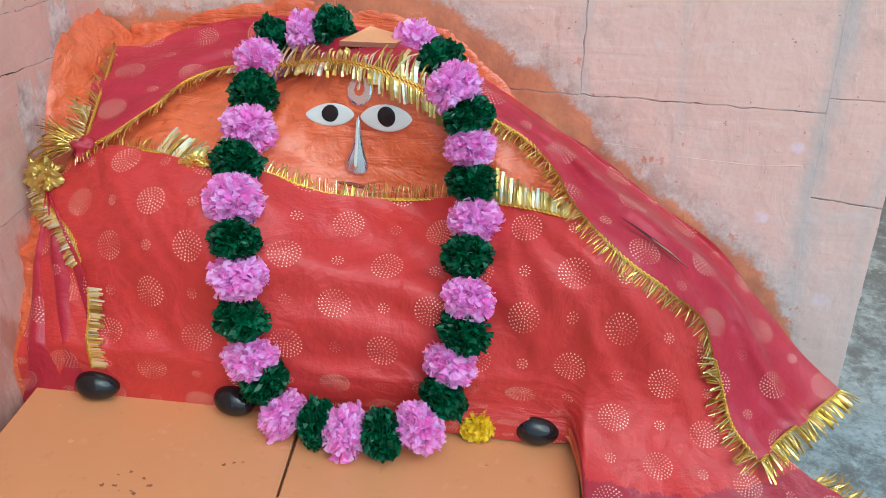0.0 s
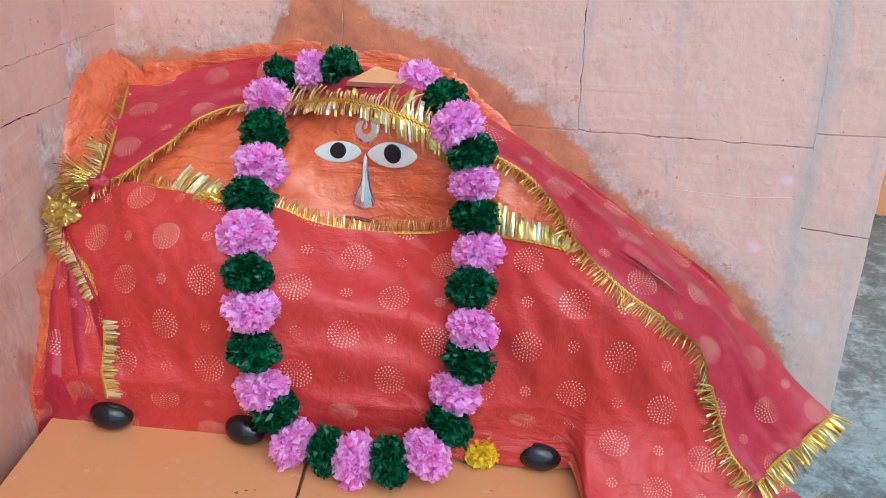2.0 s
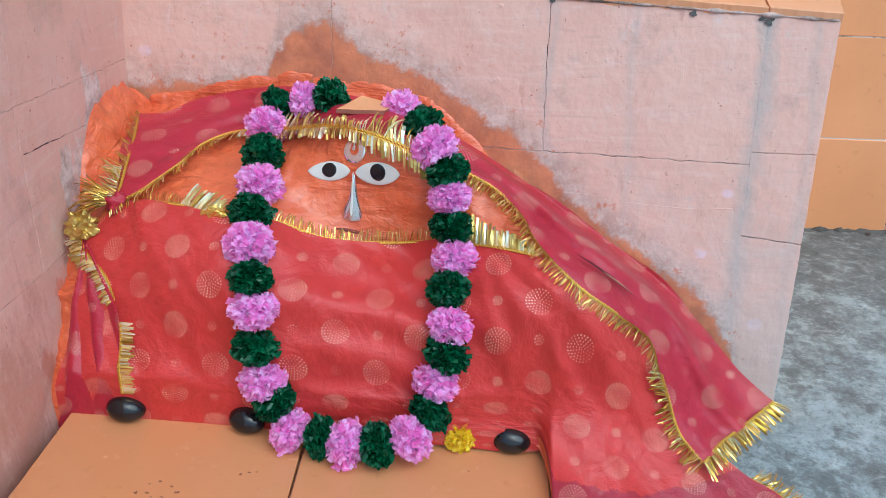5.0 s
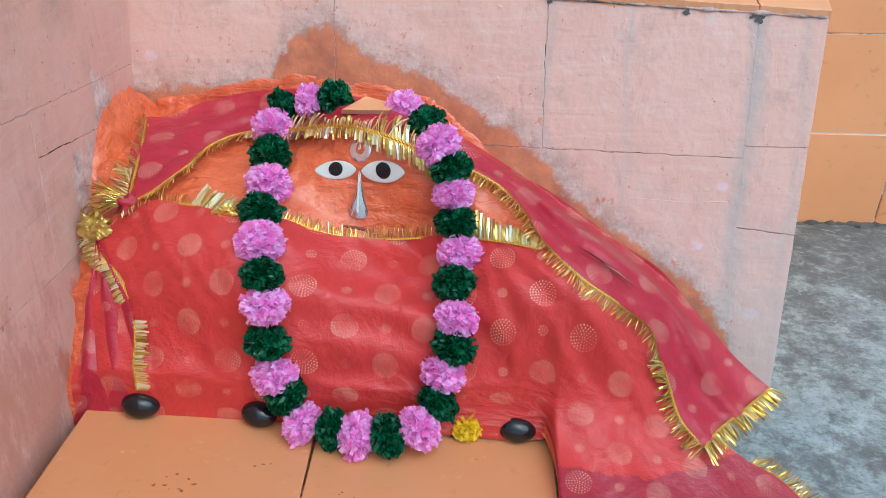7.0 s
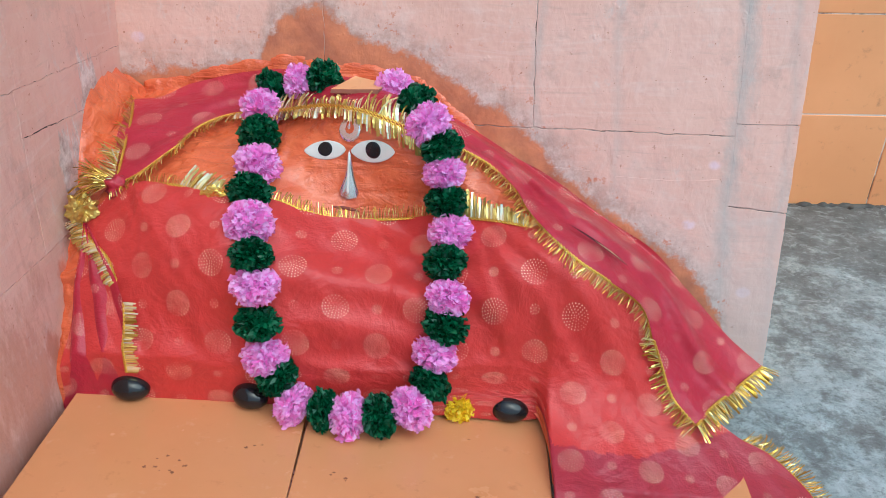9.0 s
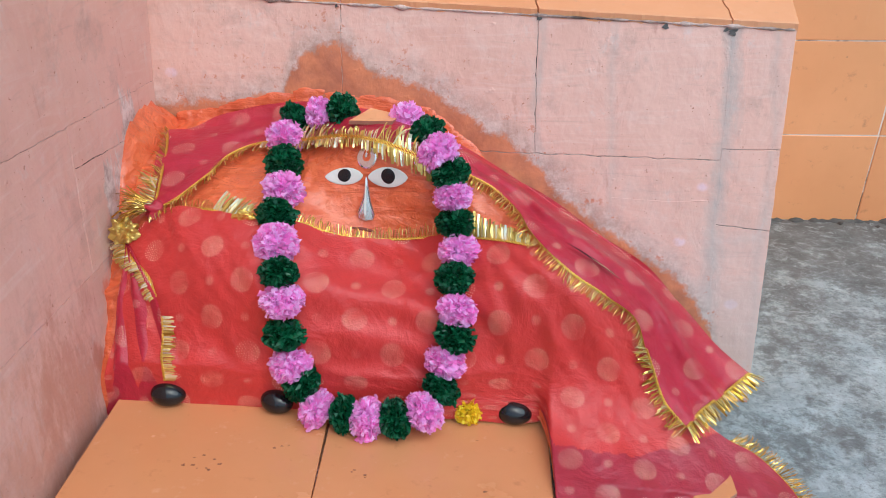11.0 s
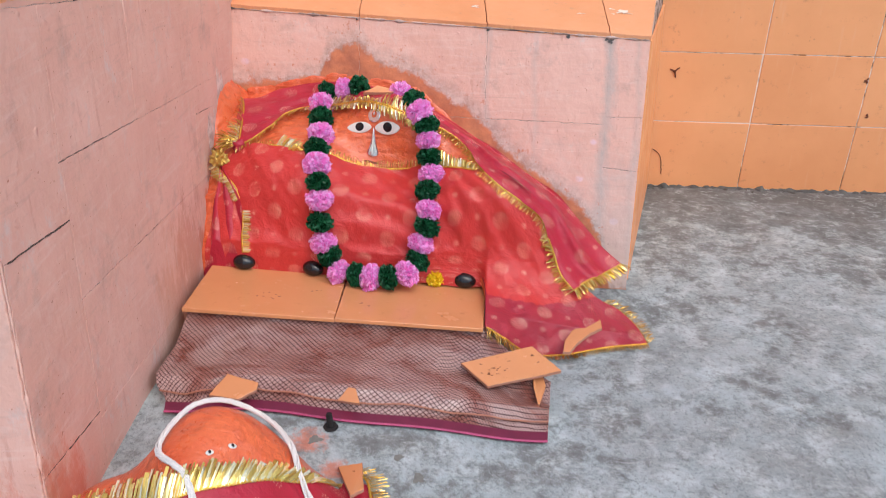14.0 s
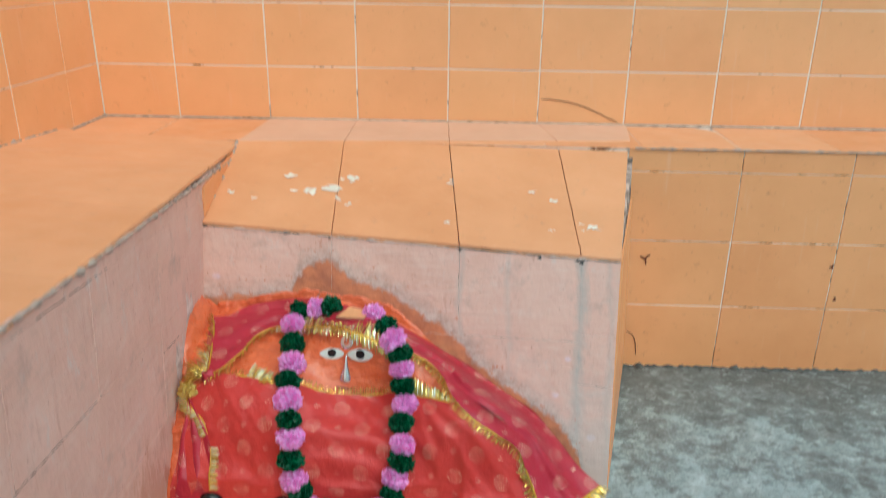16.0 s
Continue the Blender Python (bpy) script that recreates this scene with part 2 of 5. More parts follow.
def wet_paint(name, low, high, gloss):
    m = Nodes(name)
    p = m.place()
    base = m.mix(m.ramp(m.noise(p, 16, 6, 0.65), (0.3, 0.0), (0.7, 1.0)), low, high)
    rub = m.ramp(m.noise(m.scaled(p, (18, 18, 24)), 1.5, 8, 0.72, 0.6), (0.54, 0.0), (0.70, 0.5))
    base = m.mix(rub, base, tuple(0.62 * c for c in low))
    m.set(Base_Color=base, Roughness=m.ramp(m.noise(p, 40, 4), (0.3, gloss), (0.7, gloss + 0.25)))
    daub = m.math("MULTIPLY", m.noise(p, 24, 3, 0.5), 0.9)
    stroke = m.math("MULTIPLY", m.noise(m.scaled(p, (14, 32, 46)), 1.0, 4, 0.55, 1.2), 0.75)
    pimple = m.math("MULTIPLY", m.ramp(m.noise(p, 75, 2, 0.5), (0.60, 0.0), (0.75, 1.0)), 0.12)
    m.bump(m.math("ADD", m.math("ADD", daub, stroke), m.math("ADD", pimple, m.math("MULTIPLY", m.noise(p, 110, 5, 0.6), 0.16))), 0.62, 0.014)
    m.bsdf.inputs["Coat Weight"].default_value, m.bsdf.inputs["Coat Roughness"].default_value = 0.40, 0.12
    return m.mat


def plain(name, colour, rough=0.5, metal=0.0, vary=0.15, scale=80.0, relief=0.15):
    m = Nodes(name)
    p = m.coord()
    dark = tuple(c * (1 - vary) for c in colour)
    light = tuple(min(1, c * (1 + vary)) for c in colour)
    m.set(Base_Color=m.mix(m.noise(p, scale, 4), dark, light), Roughness=rough, Metallic=metal)
    m.bump(m.noise(p, scale * 2, 4), relief, 0.001)
    return m.mat


# each strand's tone runs from dull to bright; glints are painted in this way
def tinsel(name, dull, mid, bright, metal):
    m = Nodes(name)
    r = m.island()
    m.set(Base_Color=m.ramp(r, (0.0, dull), (0.5, mid), (1.0, bright)), Roughness=m.ramp(r, (0.0, 0.35), (1.0, 0.14)), Metallic=metal)
    return m.mat


def paper(name, low, high, rough):
    m = Nodes(name)
    r = m.island()
    m.set(Base_Color=m.mix(r, low, high), Roughness=rough)
    thin = m.t.nodes.new("ShaderNodeBsdfTranslucent")
    m.link(m.mix(r, low, high), thin.inputs["Color"])
    blend = m.t.nodes.new("ShaderNodeMixShader")
    blend.inputs[0].default_value = 0.42
    m.link(m.bsdf.outputs[0], blend.inputs[1])
    m.link(thin.outputs[0], blend.inputs[2])
    m.link(blend.outputs[0], m.out.inputs["Surface"])
    return m.mat


def sari(name, ground, sheer):
    """Sheer red cloth with printed rosettes and small sprigs on a checkered lattice, 5 cm apart."""
    m = Nodes(name)
    uv = m.coord("UV")
    ax = m.axes(uv)
    cell = 0.0505
    u, v = m.math("DIVIDE", ax[0], cell), m.math("DIVIDE", ax[1], cell)
    iu, iv = m.math("FLOOR", u), m.math("FLOOR", v)
    odd = m.math("FLOORED_MODULO", m.math("ADD", iu, iv), 2.0)
    du = m.math("SUBTRACT", m.math("SUBTRACT", u, iu), 0.5)
    dv = m.math("SUBTRACT", m.math("SUBTRACT", v, iv), 0.5)
    r = m.math("SQRT", m.math("ADD", m.math("MULTIPLY", du, du), m.math("MULTIPLY", dv, dv)))
    a = m.math("DIVIDE", m.math("ARCTAN2", dv, du), 2 * math.pi)
    ring = m.math("DIVIDE", r, 0.069)
    k = m.math("FLOOR", ring)
    inring = m.math("LESS_THAN", m.math("ABSOLUTE", m.math("SUBTRACT", m.math("SUBTRACT", ring, k), 0.5)), 0.24)
    count = m.math("ADD", m.math("MULTIPLY", k, 5.0), 4.0)
    turn = m.math("FRACT", m.math("ADD", m.math("MULTIPLY", a, count), m.math("ADD", m.math("MULTIPLY", k, 0.37), m.math("MULTIPLY", m.math("SUBTRACT", ring, k), 0.12))))
    dash = m.math("LESS_THAN", m.math("ABSOLUTE", m.math("SUBTRACT", turn, 0.5)), 0.15)
    limit = m.math("SUBTRACT", 0.345, m.math("MULTIPLY", odd, 0.225))
    shape = m.math("MULTIPLY", m.math("MULTIPLY", inring, dash), m.math("LESS_THAN", r, limit))
    worn = m.ramp(m.noise(uv, 26, 5), (0.38, 0.15), (0.58, 0.95))
    print_mask = m.math("MULTIPLY", shape, worn)
    weave = m.noise(uv, 30, 6, 0.65)
    base = m.mix(m.ramp(weave, (0.3, 0.0), (0.7, 1.0)), tuple(0.9 * c for c in ground), tuple(min(1, 1.1 * c) for c in ground))
    base = m.mix(print_mask, base, (1.0, 0.74, 0.52))
    m.set(Base_Color=base, Roughness=m.ramp(m.noise(uv, 22, 3), (0.3, 0.32), (0.7, 0.50)))
    m.bsdf.inputs["Sheen Weight"].default_value = 0.02
    crumple = m.math("ADD", m.math("MULTIPLY", m.noise(uv, 16, 4, 0.5, 1.5), 2.2), m.noise(uv, 70, 5))
    pulled = m.noise(m.scaled(uv, (24, 9, 1)), 1.0, 2, 0.45, 0.8)
    crumple = m.math("ADD", crumple, m.math("MULTIPLY", pulled, 1.6))
    m.bump(m.math("ADD", crumple, m.math("MULTIPLY", m.noise(uv, 900, 2), 0.06)), 0.4, 0.0060)
    clear = m.t.nodes.new("ShaderNodeBsdfTransparent")
    clear.inputs[0].default_value = (1.0, 0.62, 0.52, 1)
    blend = m.t.nodes.new("ShaderNodeMixShader")
    amount = m.math("MULTIPLY", m.math("SUBTRACT", 1.0, print_mask), m.ramp(weave, (0.3, sheer * 0.85), (0.7, sheer * 1.15)))
    m.link(amount, blend.inputs[0])
    m.link(m.bsdf.outputs[0], blend.inputs[1])
    m.link(clear.outputs[0], blend.inputs[2])
    m.link(blend.outputs[0], m.out.inputs["Surface"])
    return m.mat


def net_cloth():
    m = Nodes("netted_cloth")
    uv = m.coord("UV")
    ax = m.axes(uv)
    s = 0.0108
    def line(q):
        f = m.math("FRACT", m.math("DIVIDE", q, s))
        return m.math("LESS_THAN", m.math("ABSOLUTE", m.math("SUBTRACT", f, 0.5)), 0.095)
    warp = m.math("MULTIPLY", m.math("SUBTRACT", m.noise(uv, 14, 2), 0.5), 0.012)
    p, q = m.math("ADD", ax[0], warp), m.math("MULTIPLY", ax[1], 1.15)
    net = m.math("MAXIMUM", line(m.math("ADD", p, q)), line(m.math("SUBTRACT", p, q)))
    # satin highlights of the folds are painted into the base as pale streaks
    painted_sheen = m.noise(m.scaled(uv, (5.5, 11, 1)), 1.0, 5, 0.55, 0.9)
    base = m.mix(m.ramp(painted_sheen, (0.36, 0.0), (0.58, 1.0)), (0.27, 0.100, 0.075), (0.47, 0.31, 0.28))
    base = m.mix(net, base, (0.05, 0.012, 0.01))
    m.set(Base_Color=base, Roughness=m.ramp(m.noise(uv, 18, 4), (0.3, 0.20), (0.7, 0.36)))
    m.bump(m.math("ADD", m.math("MULTIPLY", net, 0.5), m.noise(uv, 120, 4)), 0.3, 0.002)
    return m.mat


TILE = glazed_tile("orange_glazed_tile", (0.79, 0.325, 0.13), (0.83, 0.38, 0.16), (0.36, 0.14, 0.06), 0.30, 0.25)
WALL = glazed_tile("pale_orange_tile", (0.80, 0.375, 0.165), (0.84, 0.42, 0.19), (0.42, 0.18, 0.08), 0.28, 0.15)
WORN = glazed_tile("worn_orange_tile", (0.74, 0.33, 0.15), (0.78, 0.39, 0.20), (0.46, 0.27, 0.19), 0.36, 0.15)
SMEAR = glazed_tile("plaster_smeared_tile", (0.70, 0.40, 0.26), (0.74, 0.44, 0.30), (0.62, 0.50, 0.44), 0.50, 0.1)
LOOSE = glazed_tile("loose_orange_tile", (0.63, 0.268, 0.108), (0.67, 0.295, 0.125), (0.40, 0.14, 0.06), 0.07)
LIME = limewash("pink_limewash", scraped=((-0.10, 0.37, 0.055), (-0.15, 0.24, 0.05), (-0.02, 0.44, 0.05)),
                smears=((-0.262, 0.215, 0.022, (0.60, 0.12, 0.04)), (-0.20, 0.285, 0.016, (0.60, 0.13, 0.05)), (-0.95, 0.14, 0.085, (0.62, 0.11, 0.035)), (-0.33, 0.20, 0.13, (0.46, 0.20, 0.14)), (-0.14, 0.12, 0.08, (0.58, 0.15, 0.06)), (-0.42, 0.14, 0.17, (0.62, 0.30, 0.20))))
PAINTED = limewash("paint_smeared_limewash", True)
MORTAR, GROUT, WHITE_GROUT, CONCRETE = mortar(), grout("pale_grout", 0.41, 0.50), grout("white_grout", 0.33, 0.42), concrete()
IDOL = wet_paint("vermilion_paint", (0.66, 0.105, 0.034), (0.84, 0.190, 0.066), 0.22)
SARI = sari("red_sari", (0.625, 0.043, 0.039), 0.12)
VEIL = sari("crimson_veil", (0.48, 0.018, 0.046), 0.14)
# darker copy of SARI; its colour carries the dimming by the floor beneath
SARI_F = sari("darkened_red_sari", (0.40, 0.024, 0.045), 0.10)
SARI_B = sari("deep_red_sari", (0.46, 0.015, 0.040), 0.10)
GOLD = tinsel("gold_tinsel", (0.26, 0.12, 0.012), (0.70, 0.42, 0.05), (1.0, 0.82, 0.32), 0.75)
FOIL = tinsel("bright_gold_foil", (0.32, 0.17, 0.015), (0.92, 0.70, 0.20), (1.0, 0.97, 0.74), 0.60)
BRAID = plain("gold_braid", (0.70, 0.42, 0.06), 0.4, 0.8, 0.4, 500, 0.6)
PINK = paper("pink_paper", (0.98, 0.29, 0.76), (1.0, 0.68, 1.0), 0.5)
GREEN = paper("green_foil_paper", (0.004, 0.045, 0.016), (0.035, 0.22, 0.09), 0.22)
YELLOW = paper("yellow_petal", (0.90, 0.62, 0.0), (1.0, 0.86, 0.03), 0.42)
STONE = plain("black_polished_stone", (0.012, 0.011, 0.012), 0.14, 0.0, 0.3, 60, 0.05)
ENAMEL = plain("white_enamel", (0.74, 0.72, 0.66), 0.25, 0.0, 0.05)
PUPIL = plain("black_enamel", (0.010, 0.010, 0.012), 0.2)
SILVER = plain("polished_silver", (0.93, 0.91, 0.88), 0.16, 0.9, 0.08)
DUSK = plain("brown_paint", (0.20, 0.03, 0.012), 0.6)
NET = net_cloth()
HEM = plain("purple_hem", (0.15, 0.013, 0.042), 0.5, 0.0, 0.3, 40, 0.3)
PIPING = plain("pink_piping", (0.42, 0.06, 0.16), 0.5, 0.0, 0.3, 60, 0.3)
YARN = plain("white_yarn", (0.74, 0.70, 0.66), 0.9, 0.0, 0.15, 300, 0.6)
CHAR = plain("charred_incense", (0.012, 0.011, 0.011), 0.8, 0.0, 0.4, 200, 0.5)
CLAY = plain("tile_biscuit", (0.42, 0.20, 0.13), 0.9, 0.0, 0.25, 60, 0.4)


# ---- builders ----
def mesh_of(name, bm, *mats, smooth=False):
    me = bpy.data.meshes.new(name)
    bm.to_mesh(me)
    bm.free()
    for m in mats:
        me.materials.append(m)
    if smooth:
        me.polygons.foreach_set("use_smooth", [True] * len(me.polygons))
    return me


def part(name, bm, material, parent=None, label="", smooth=False):
    mats = material if isinstance(material, (list, tuple)) else [material]
    ob = new(name, mesh_of(name, bm, *mats, smooth=smooth))
    ob.parent = parent
    return tagged(ob, label)


def base(name, at, label, category, group="", kind=""):
    ob = new(name)
    ob.location = at
    ob.empty_display_size = 0.05
    bpy.context.view_layer.update()
    return tagged(ob, label, category, group, kind)


def hang(ob, parent):
    """Parents ob and leaves it where it is."""
    ob.parent = parent
    ob.matrix_parent_inverse = Matrix.Translation(parent.location).inverted()
    return ob


def prism(bm, ring, push, chamfer=0.0015):
    """A slab: a ring of corners pushed out by the vector push, with a chamfered rim."""
    ring = [Vector(p) for p in ring]
    mid = sum(ring, Vector()) / len(ring)
    push = Vector(push)
    lift = push * max(0.0, 1 - chamfer / push.length)
    a = [bm.verts.new(p) for p in ring]
    b = [bm.verts.new(p + lift) for p in ring]
    c = [bm.verts.new(p + push + (mid - p).normalized() * chamfer * 1.4) for p in ring]
    n = len(ring)
    for i in range(n):
        j = (i + 1) % n
        bm.faces.new((a[i], a[j], b[j], b[i]))
        bm.faces.new((b[i], b[j], c[j], c[i]))
    bm.faces.new(c)
    bm.faces.new(a[::-1])
    bmesh.ops.recalc_face_normals(bm, faces=bm.faces)


def block(bm, lo, hi):
    (x0, y0, z0), (x1, y1, z1) = lo, hi
    v = [bm.verts.new(p) for p in ((x0, y0, z0), (x1, y0, z0), (x1, y1, z0), (x0, y1, z0), (x0, y0, z1), (x1, y0, z1), (x1, y1, z1), (x0, y1, z1))]
    for f in ((3, 2, 1, 0), (4, 5, 6, 7), (0, 1, 5, 4), (1, 2, 6, 5), (2, 3, 7, 6), (3, 0, 4, 7)):
        bm.faces.new([v[i] for i in f])


TILES = {}


def tile_mesh(w, h, mat, thick=0.0016):
    key = (round(w, 3), round(h, 3), mat.name)
    if key not in TILES:
        bm = bmesh.new()
        prism(bm, ((0, 0, 0), (w, 0, 0), (w, h, 0), (0, h, 0)), (0, 0, thick))
        TILES[key] = mesh_of("tile", bm, mat)
    return TILES[key]


def lay(parent, origin, right, up, cols, rows, mat, gap=0.0024):
    """Tiles between the lines cols and rows of a plane, proud of it; right, up: its unit axes."""
    right, up = Vector(right), Vector(up)
    out = right.cross(up)
    turn = Matrix((right, up, out)).transposed().to_4x4()
    rng = random.Random(len(TILES) + len(cols))
    for a, b in zip(cols, cols[1:]):
        for c, d in zip(rows, rows[1:]):
            ob = new("tile", tile_mesh(b - a - gap, d - c - gap, mat))
            tip = Euler((rng.uniform(-0.004, 0.004), rng.uniform(-0.004, 0.004), rng.uniform(-0.002, 0.002))).to_matrix().to_4x4()
            ob.matrix_world = Matrix.Translation(Vector(origin) + right * (a + gap / 2) + up * (c + gap / 2)) @ turn @ tip
            hang(ob, parent)


def spline(points, n):
    """n points evenly along a smooth curve through the points."""
    p = [Vector(q) for q in points]
    p = [2 * p[0] - p[1]] + p + [2 * p[-1] - p[-2]]
    fine = []
    for i in range(1, len(p) - 2):
        for k in range(24):
            t = k / 24
            fine.append(0.5 * (2 * p[i] + (p[i + 1] - p[i - 1]) * t + (2 * p[i - 1] - 5 * p[i] + 4 * p[i + 1] - p[i + 2]) * t * t
                               + (3 * p[i] - p[i - 1] - 3 * p[i + 1] + p[i + 2]) * t ** 3))
    fine.append(p[-2])
    run = [0.0]
    for a, b in zip(fine, fine[1:]):
        run.append(run[-1] + (b - a).length)
    out, j = [], 0
    for i in range(n):
        s = run[-1] * i / (n - 1)
        while j < len(run) - 2 and run[j + 1] < s:
            j += 1
        f = (s - run[j]) / max(1e-9, run[j + 1] - run[j])
        out.append(fine[j].lerp(fine[j + 1], min(1, max(0, f))))
    return out


def tube(bm, line, radius, sides=6):
    rings = []
    for i, p in enumerate(line):
        d = (line[min(i + 1, len(line) - 1)] - line[max(i - 1, 0)]).normalized()
        a = d.cross(Vector((0.3, 0.2, 0.93))).normalized()
        b = d.cross(a)
        rings.append([bm.verts.new(p + (a * math.cos(t) + b * math.sin(t)) * radius) for t in (2 * math.pi * k / sides for k in range(sides))])
    for r, s in zip(rings, rings[1:]):
        for k in range(sides):
            bm.faces.new((r[k], r[(k + 1) % sides], s[(k + 1) % sides], s[k]))
    bm.faces.new(rings[0][::-1])
    bm.faces.new(rings[-1])


# ---- the setting ----
BENCH = 0.705
LEAN_BACK = 0.24
# the long bench and the walls stand a little askew to the stub, and dip along their run
ASKEW = Matrix.Translation((0.83, 0.672, BENCH)) @ Matrix.Rotation(0.09, 4, "Z") @ Matrix.Rotation(0.03, 4, "Y") @ Matrix.Translation((-0.83, -0.672, -BENCH))


def ease(t):
    t = max(0.0, min(1.0, t))
    return t * t * (3 - 2 * t)


def floor_at(x, y):
    """The yard's height: it swells towards the small idol and drains along the bench."""
    return 0.085 * ease((0.75 - x) / 0.8) * ease((-0.25 - y) / 0.4) + 0.018 * ease((0.1 - y) / 0.6) * ease((x - 0.5) / 0.4) - 0.016 * ease((x - 0.9) / 0.6) * ease(y / 0.5)


bm = bmesh.new()
GRID_X = [-40, -8, -2] + [-1.2 + 0.05 * k for k in range(71)] + [3, 5, 12, 40]
GRID_Y = [-40, -8, -3] + [-2.2 + 0.05 * k for k in range(65)] + [1.5, 4, 12, 40]
grid = [[bm.verts.new((x, y, floor_at(x, y))) for y in GRID_Y] for x in GRID_X]
for r, q in zip(grid, grid[1:]):
    for k in range(len(GRID_Y) - 1):
        bm.faces.new((r[k], q[k], q[k + 1], r[k + 1])).smooth = True
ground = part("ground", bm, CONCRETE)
tagged(ground, "weathered grey concrete yard floor with dark stains", "floor", kind="structure")

# bench along the back, its face and top tiled
bench_back = base("bench_back", (1.2, 0.82, 0), "long low bench faced with orange glazed tiles", "bench", kind="structure")
bm = bmesh.new()
block(bm, (-0.94, 0.6728, -0.09), (3.6, 1.2, BENCH - 0.0028))
hang(part("core", bm, GROUT), bench_back)
bm = bmesh.new()
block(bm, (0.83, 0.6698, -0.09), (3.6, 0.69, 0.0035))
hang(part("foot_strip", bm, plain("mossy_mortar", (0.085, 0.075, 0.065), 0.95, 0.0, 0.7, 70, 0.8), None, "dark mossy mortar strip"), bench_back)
lay(bench_back, (0, 0.6728, 0), (1, 0, 0), (0, 0, 1), [0.815, 1.140, 1.452, 1.764, 2.076, 2.388, 2.70, 3.012, 3.324, 3.59], [0.004, 0.215, 0.424, 0.634, BENCH], TILE)
lay(bench_back, (0, 0.668, BENCH - 0.0028), (1, 0, 0), (0, 1, 0), [-0.936, -0.58, -0.284, 0.0, 0.29, 0.577, 0.853, 1.13, 1.41, 1.722, 2.024, 2.326, 2.628, 2.93, 3.232, 3.534], [0.0, 0.303], WORN)

wall_north = base("wall_north", (1.2, 1.0, 0), "tall back wall covered with orange glazed tiles", "wall", kind="structure")
bm = bmesh.new()
block(bm, (-1.2, 0.975, BENCH - 0.0026), (3.6, 1.3, 2.1))
hang(part("core", bm, WHITE_GROUT), wall_north)
ROWS_UP = [BENCH + 0.003, 0.873, 1.066, 1.262, 1.458, 1.654, 1.85, 2.046]
lay(wall_north, (0, 0.975, 0), (1, 0, 0), (0, 0, 1), [-0.829, -0.58, -0.284, 0.0, 0.29, 0.577, 0.853, 1.13, 1.41, 1.69, 1.97, 2.25, 2.53, 2.81, 3.09, 3.37, 3.58], ROWS_UP, WALL, 0.0042)

wall_west = base("wall_west", (-1.05, 0, 0), "side wall covered with orange glazed tiles", "wall", kind="structure")
bm = bmesh.new()
block(bm, (-1.2, -0.95, 0), (-0.831, 0.9744, 2.1))
hang(part("core", bm, WHITE_GROUT), wall_west)
lay(wall_west, (-0.831, 0, 0), (0, 1, 0), (0, 0, 1), [-0.94, -0.655, -0.37, -0.085, 0.20, 0.485, 0.77, 0.971], ROWS_UP, WALL)


# bench along the side wall, limewashed face
def west(y, z):
    return Vector((-0.2489 - 0.1581 * y + 0.0555 * z, y, z))


def west_top(x, y):
    return 0.7483 - 0.0672 * x - 0.0613 * y


bench_west = base("bench_west", (-0.6, 0, 0), "side bench with a limewashed pink tiled face", "bench", kind="structure")
bm = bmesh.new()
lo, hi = [], []
for y, inner in ((-0.926, True), (-0.926, False), (0.66, False), (0.66, True)):
    lo.append(bm.verts.new((-1.0, y, -0.02) if inner else west(y - 0.065, -0.02) + Vector((0.0003, 0, 0))))
    edge = west(y, west_top(-0.15, y)) + Vector((0.0003, 0, 0))
    hi.append(bm.verts.new((-1.0, y, west_top(-1.0, y) - 0.010) if inner else edge - Vector((0, 0, 0.010))))
for i in range(4):
    bm.faces.new((lo[i], lo[(i + 1) % 4], hi[(i + 1) % 4], hi[i]))
bm.faces.new(hi)
bm.faces.new(lo[::-1])
hang(part("core", bm, MORTAR), bench_west)


def washed(parent, name, corners, out, thick, mat, ragged=0.0016, chamfer=0.0009):
    bm = bmesh.new()
    ring, own = [], Vector((random.uniform(0, 50), 0, 0))
    for i, p in enumerate(corners):
        a, b = Vector(p), Vector(corners[(i + 1) % len(corners)])
        flat = Vector(out).normalized()
        n = max(4, int((b - a).length / 0.0045))
        for k in range(n):
            c = a.lerp(b, k / n)
            d = Vector((noise.noise(c * 55), noise.noise(c * 55 + Vector((7, 0, 0))), noise.noise(c * 55 + Vector((0, 7, 0))))) * ragged
            d += Vector((noise.noise(c * 190 + own), noise.noise(c * 200 + own), noise.noise(c * 210 + own))) * ragged * 0.42
            ring.append(c + d - flat * d.dot(flat))
    prism(bm, ring, Vector(out) * thick, chamfer)
    return hang(part(name, bm, mat), parent)


def cross(y0, line):
    """Where an upright joint, a little off plumb, meets a course line z = a + b y."""
    a, b = line
    z = (a + b * (y0 - 0.045)) / (1 - 0.09 * b)
    return y0 + 0.09 * (z - 0.5), z


def west_piece(y0, y1, low, high, g=0.0007):
    corners = [(cross(y1, low), -g, g), (cross(y0, low), g, g), (cross(y0, high), g, -g), (cross(y1, high), -g, -g)]
    ring = [west(y + dy, z + dz) - Vector((0.002, 0, 0)) for (y, z), dy, dz in corners]
    washed(bench_west, "tile", ring, Vector((1, 0.158, -0.055)).normalized(), 0.0035 + random.uniform(0, 0.0006), LIME, 0.0020, 0.0005)


